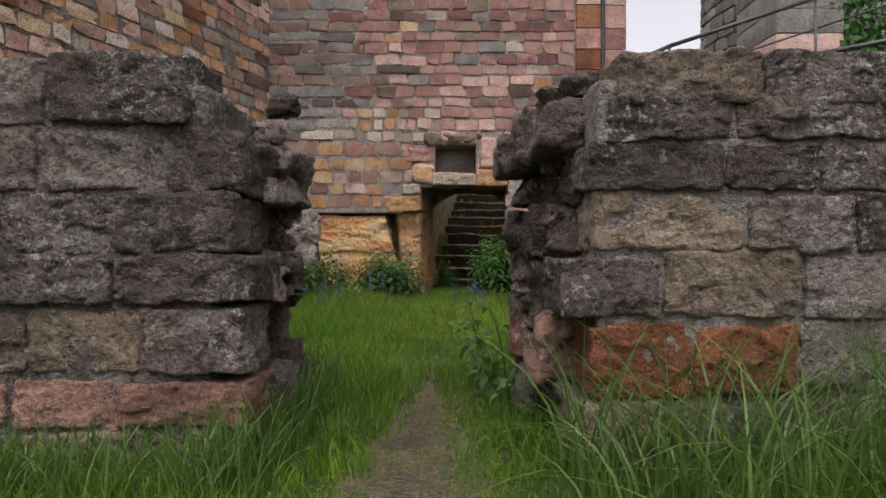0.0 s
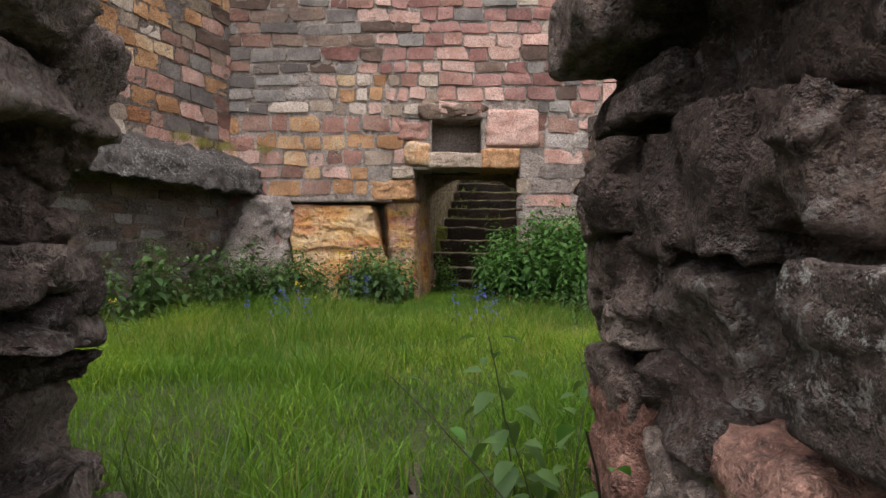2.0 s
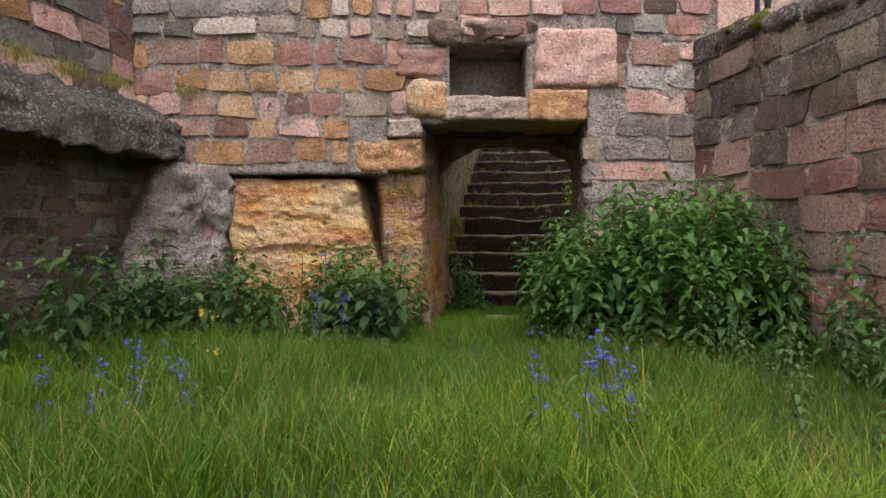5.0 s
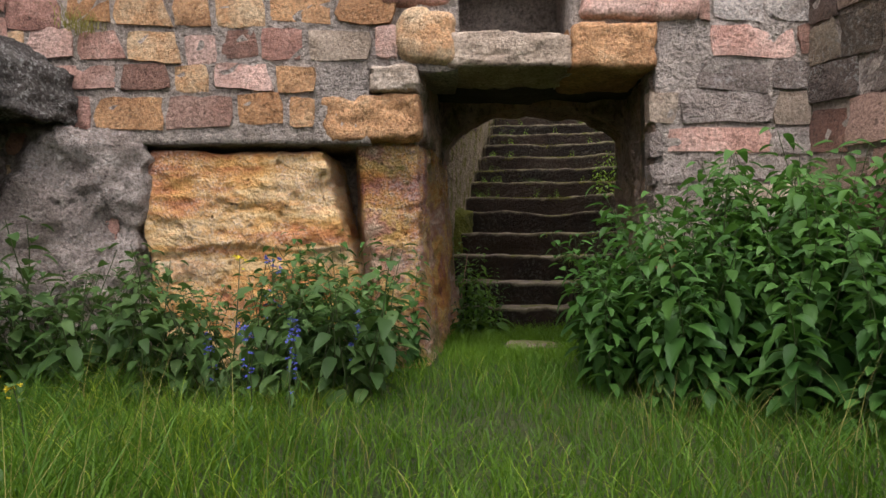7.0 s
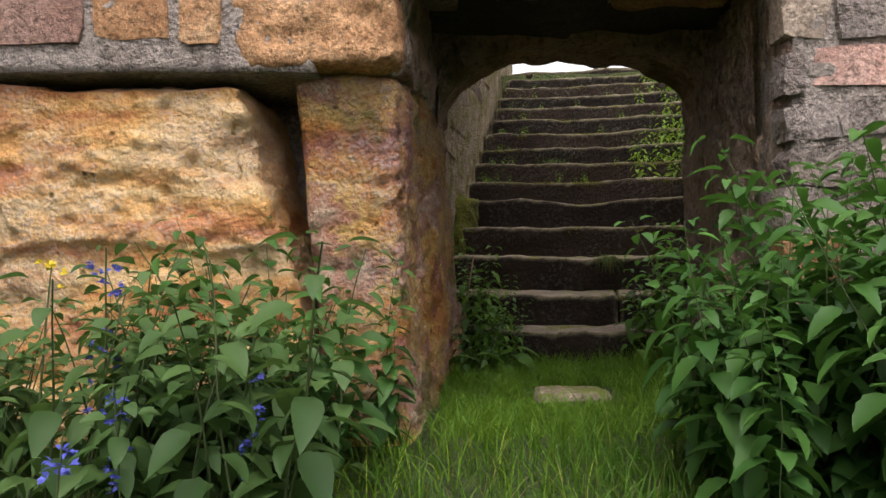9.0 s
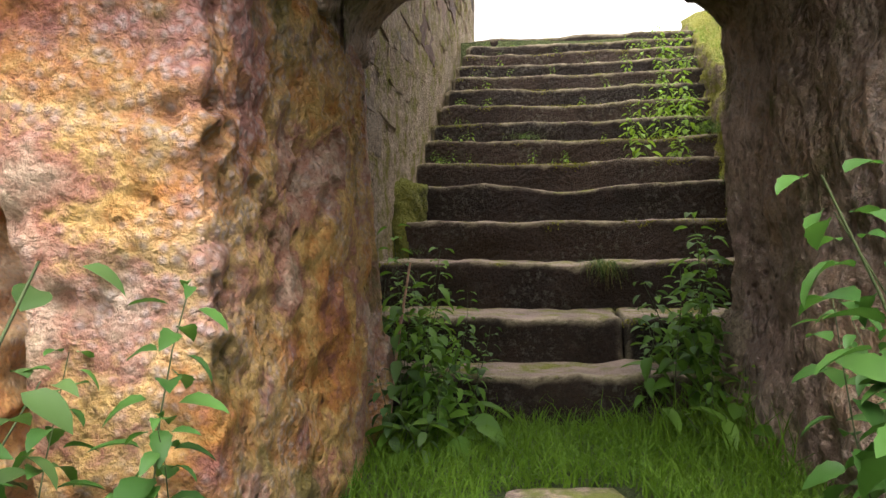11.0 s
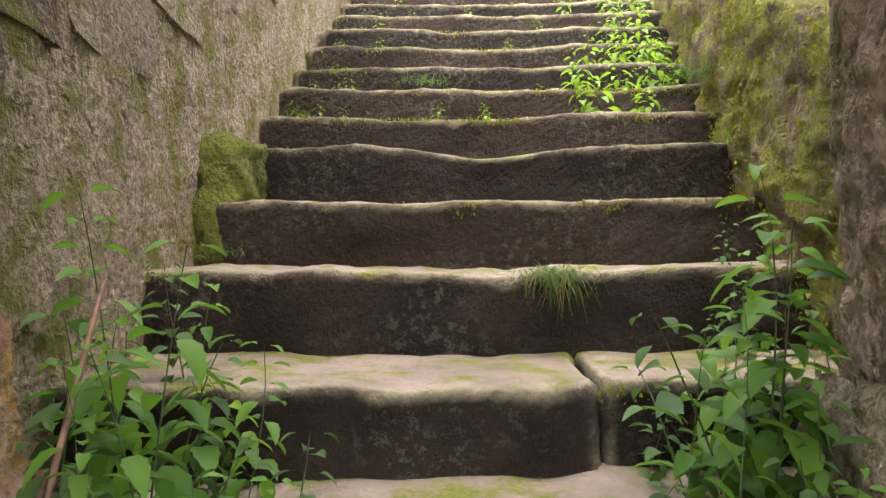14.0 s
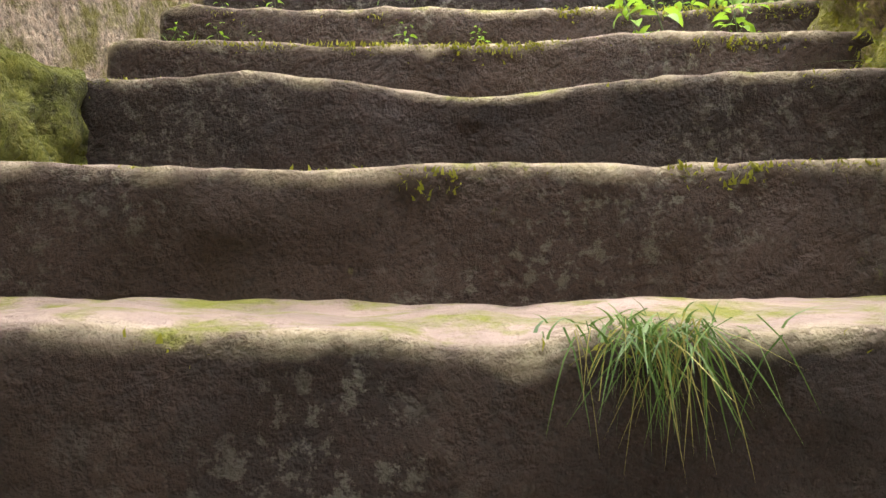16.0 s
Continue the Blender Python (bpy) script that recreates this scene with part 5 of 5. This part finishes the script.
weeds = [plant_meshes("weed", 0.5, 0.12 + 0.03 * k, 11, 0.09, 0.055, M_WEED, seed=20 + k, start=0.08) for k in range(4)]
spots = [(float(rng.uniform(-2.3, -0.5)), float(rng.uniform(9.55, 10.22)), -0.02, float(rng.uniform(0.7, 1.15))) for _ in range(120)]
sow(weeds, spots, "leafy green weed at the foot of the facade", "weed", "weeds under the facade", (0.8, 1.3))
spots = []
for _ in range(110):
    a, d = float(rng.uniform(0.2, 4.8)), float(rng.uniform(0.1, 0.75))
    p = Vector(LC) + left_axis * a - left_side * d
    spots.append((p.x, p.y, -0.02, float(rng.uniform(0.7, 1.2))))
sow(weeds, spots, "leafy green weed below the rendered ledge", "weed", "weeds under the ledge", (0.85, 1.4))

bugloss = [plant_meshes("blue_flower", 0.42, 0.05, 10, 0.06, 0.014, M_WEED, seed=40 + k, start=0.05, alternate=True, flower=(M_BLUE, 0.35, 18, 0.0095)) for k in range(3)]
spots = [(-1.5, 7.2), (-1.35, 7.1), (-1.2, 7.25), (-1.05, 7.3), (-0.95, 7.2), (-1.3, 7.35), (0.12, 7.05), (0.22, 7.0), (0.36, 7.1), (0.43, 7.05), (0.48, 7.1),
         (-1.05, 9.75, 0.02, 1.5), (-1.2, 9.55), (-0.85, 9.5), (-0.62, 9.6), (-0.95, 9.2), (-0.8, 9.15), (1.55, 7.2), (1.48, 7.1)]
sow(bugloss, spots, "slender blue viper's bugloss in flower", "wildflower", "blue wildflowers", (0.8, 1.1))
ragwort = [plant_meshes("yellow_flower", 0.4, 0.04, 7, 0.06, 0.03, M_WEED, seed=50 + k, start=0.1, alternate=True, flower=(M_YELLOW, 0.9, 8, 0.008)) for k in range(2)]
sow(ragwort, [(-1.22, 9.8, 0.02, 1.5), (-1.05, 7.45), (-1.35, 8.3), (-1.3, 8.35), (-0.7, 10.0), (-2.2, 9.2), (-2.0, 6.2)], "yellow-flowered weed among the grass", "wildflower", "yellow wildflowers", (0.7, 1.0))
# weeds by the broken gate wall and in the passage
sow(weeds, [(0.24, 3.3), (0.3, 3.45), (0.2, 3.55), (0.36, 3.25), (0.3, 2.95)], "leafy weed sprouting at the broken wall", "weed", "weeds at the gate", (0.7, 1.0))
sow(weeds, [(-0.05, 11.75, 0, 1.2), (0.05, 11.85, 0, 1.1), (0.12, 11.9, 0, 1), (-0.08, 11.6, 0, 0.8), (0.0, 11.5, 0, 0.8), (0.2, 11.95, 0, 0.9), (-0.12, 12.2, 0.1, 1.2), (0.0, 12.1, 0.1, 1.3), (0.0, 12.35, 0.28, 0.8),
            (0.95, 11.9, 0, 1.0), (1.04, 11.95, 0.02, 1.2), (1.14, 12.15, 0.1, 0.8), (0.9, 12.1, 0.1, 0.6), (1.24, 12.3, 0.3, 0.6), (1.32, 12.5, 0.5, 0.5), (0.8, 12.0, 0.0, 0.8), (1.08, 12.05, 0.05, 1.0), (1.22, 12.4, 0.32, 0.5)],
    "leafy weed growing at the foot of the steps", "weed", "weeds on the steps", (0.55, 0.85))
foot = []
for _ in range(20):
    k = int(rng.integers(0, 2))
    c = float(rng.uniform(-0.86, -0.35)) if rng.random() < 0.5 else float(rng.uniform(0.42, 0.84))
    foot.append((*sp(STEPS[k][0] - float(rng.uniform(0.02, 0.12)), c, (STEPS[k - 1][1] if k else 0.0) - 0.02), float(rng.uniform(0.6, 1.1))))
young = [plant_meshes("weed", 0.42, 0.12, 9, 0.095, 0.055, M_BRIGHT, seed=80 + k, start=0.1) for k in range(2)]
sow(weeds + young, foot, "leafy weed rooted at the foot of a step", "weed", "weeds on the steps", (0.6, 1.0))
clear(young)
bright = [plant_meshes("seedling", 0.3, 0.08, 7, 0.085, 0.045, M_BRIGHT, seed=60 + k, start=0.15) for k in range(3)]
small = []
for _ in range(165):
    k = int(rng.integers(5, 15))
    a, z = STEPS[k]
    side = rng.random()
    lc, rc = -0.86 + 0.02 * k, 0.67 + 0.141 * (a + 0.3)
    c = rc - abs(rng.normal()) * 0.36 if side < 0.55 else (lc + abs(rng.normal()) * 0.12 if side < 0.8 else rng.uniform(lc, rc))
    if c < lc:
        continue
    nxt = STEPS[k + 1][0] if k + 1 < 15 else a + 0.5
    p = sp(nxt - 0.05 - 0.05 * rng.random(), c, z - 0.01)
    small.append((*p, float(rng.uniform(0.25, 0.9)) * (0.9 if c > rc - 0.5 else 0.45)))
for _ in range(60):
    a = float(rng.uniform(0.9, 4.5))
    p = sp(a, 0.95 + 0.15 * a + 0.1 * rng.random(), 0.95 + (a + 0.15) * 0.44)
    small.append((*p, float(rng.uniform(0.4, 1.0))))
sow(bright, small, "small bright green seedling rooted in the steps", "weed", "seedlings on the steps", (0.8, 1.1))
ivy = []
for _ in range(900):
    ctr = Vector((7.2 + 0.9 * float(rng.normal()) * 0.6, 11.75 - 0.15 * float(rng.random()), 4.0 + 0.8 * float(rng.normal())))
    pts, faces = leaf_shape(0.13, 0.12, 0.2, 0.3, 3)
    mm = np.array(Matrix.Translation(ctr) @ pose(0, 0, 0, float(rng.uniform(-120, -40)), float(rng.uniform(-40, 40)), float(rng.uniform(-40, 40))))
    ivy.append((pts @ mm[:3, :3].T + mm[:3, 3], faces))
tagged(under(joined("ivy", ivy, M_NETTLE, None, "green ivy hanging on the tower"), tower), kind="stuff")
clear(nettles + weeds + bugloss + ragwort + bright)

# grass tufts on the steps
for a, c, z, n, h in ((0.54, 0.16, 0.555, 60, 0.08), (1.22, 0.95, 0.97, 90, 0.18), (1.7, -0.2, 1.31, 60, 0.12), (0.88, -0.75, 0.6, 40, 0.1), (2.1, 1.05, 1.4, 150, 0.2), (1.6, 0.98, 1.3, 200, 0.2), (1.85, -0.78, 1.2, 40, 0.15), (0.1, 0.1, 0.13, 100, 0.08), (0.28, 0.3, 0.13, 80, 0.08)):
    p = np.array(sp(a, c, z))
    base = p + rng.normal(size=(n, 3)) * np.array([0.05, 0.03, 0.006])
    tagged(grass("grass_tuft", base, rng.uniform(0.3, 0.8, n) * h * 0.6, np.full(n, 0.004), rng.uniform(0.5, 1.2, n) * h, M_TUFT, "overhanging tuft of grass on a step", segs=5, curl=0.6), group="grass tufts on the steps")
p = np.array(sp(0.53, 0.18, 0.56))
base = p + rng.normal(size=(60, 3)) * np.array([0.035, 0.012, 0.006])
tagged(grass("grass_tuft", base, -rng.uniform(0.05, 0.15, 60), np.full(60, 0.0018), rng.uniform(0.04, 0.1, 60), M_DRYGRASS, "straw-coloured grass hanging from a step", segs=5, curl=-0.4), group="grass tufts on the steps")
base = p + rng.normal(size=(170, 3)) * np.array([0.038, 0.012, 0.006])
tagged(grass("grass_tuft", base, -rng.uniform(0.02, 0.12, 170), np.full(170, 0.0022), rng.uniform(0.04, 0.1, 170), M_TUFT, "overhanging tuft of grass on a step", segs=5, curl=-0.4), group="grass tufts on the steps")
for k, (a, z) in enumerate(STEPS):
    n = 1500 if k < 8 else 800
    cc = rng.uniform(-0.96 + 0.02 * k, 0.9 + 0.05 * k, n)
    keep = fbm(np.stack([cc, cc * 0 + k, cc * 0], 1), 2.2, 61, 4) + 0.9 * np.abs(cc / 0.95) ** 3 + 0.25 * rng.normal(size=n) > (0.25 if k < 5 else 0.05)
    cc = cc[keep]
    n = len(cc)
    drop = np.abs(rng.normal(size=n)) * 0.018
    dip = {4: (0.045, 0.05, 0.3)}.get(k, (0.008, 0.0, 0.4))
    zz = z - 0.012 - drop - dip[0] * np.exp(-((cc - dip[1]) / dip[2]) ** 2)
    base = np.array([sp(a + 0.006 - 0.1 * min(d_, 0.01), c_, z_) for c_, z_, d_ in zip(cc, zz, drop)])
    ob = grass("moss_fringe", base, rng.uniform(0.004, 0.016, n), rng.uniform(0.004, 0.009, n), rng.uniform(0.004, 0.016, n), M_MOSSTUFT, "yellow-green moss fringe on the edge of a step", segs=2, category="moss")
    tagged(ob, "yellow-green moss fringe on the edge of a step", "moss", "moss on the steps", "stuff")
n = 9000
aa, hh = rng.uniform(-0.1, 4.2, n), rng.uniform(0, 1, n)
keep = fbm(np.stack([aa, hh * 1.4, aa * 0], 1), 1.6, 66, 4) + 0.3 * rng.normal(size=n) > 0.0
aa, hh = aa[keep], hh[keep]
n = len(aa)
top_ = 0.95 + (aa + 0.15) * 0.402
base = np.array([sp(a_, 0.69 + 0.04 * h_ + (a_ + 0.15) * 0.141, t_ * (0.35 + 0.65 * h_)) for a_, h_, t_ in zip(aa, hh, top_)])
grass("bank_moss", base, -rng.uniform(0.005, 0.03, n), rng.uniform(0.005, 0.011, n), rng.uniform(0.02, 0.045, n), M_MOSSTUFT, "shaggy yellow-green moss on the rock bank", segs=2, category="moss")
ledge_stone = block("moss_ledge", [sp(0.8, -1.0, 0.35), sp(0.8, -0.8, 0.35), sp(1.4, -0.76, 0.35), sp(1.4, -1.0, 0.35), sp(0.95, -1.0, 0.99), sp(0.95, -0.79, 0.99), sp(1.4, -0.74, 1.0), sp(1.4, -1.0, 1.0)], (16, 26, 26), M_MOSS, None, p=4, amp=0.045, freq=6, seed=91, octaves=5, chip=0.02)
under(ledge_stone, staircase)
ledge_stone["label"] = "moss-covered stone at the end of a step"
n = 1500
aa = rng.uniform(0.7, 4.0, n)
cc = 0.8 + (aa + 0.15) * 0.14 + rng.uniform(-0.03, 0.22, n)
base = np.array([sp(a_, c_, 0.93 + (a_ + 0.15) * 0.4) for a_, c_ in zip(aa, cc)])
grass("bank_grass", base, rng.uniform(0.02, 0.14, n), np.full(n, 0.005), rng.uniform(0.04, 0.16, n), M_BRIGHT, "bright green grass on top of the mossy bank", segs=4, curl=0.5)
for x, y, z in ((-2.17, 10.34, 1.84), (-2.62, 9.4, 1.78), (-2.72, 9.1, 1.8), (-2.5, 9.8, 1.8)):
    base = np.array((x, y, z)) + rng.normal(size=(220, 3)) * np.array([0.05, 0.09, 0.015])
    tagged(grass("wall_tuft", base, rng.uniform(0.03, 0.12, 220), np.full(220, 0.005), rng.uniform(0.03, 0.09, 220), M_DRYGRASS, "yellow-green tuft growing on the ledge", segs=4), group="tufts on the ledge")
stick = joined("stick", [sweep([Vector((-0.1, 11.74, 0.02)), Vector((-0.07, 11.8, 0.28)), Vector((-0.02, 11.9, 0.58))], 0.007, 0.004, 6)], M_STICK)
tagged(stick, "dry reddish stick leaning by the steps", "stick")
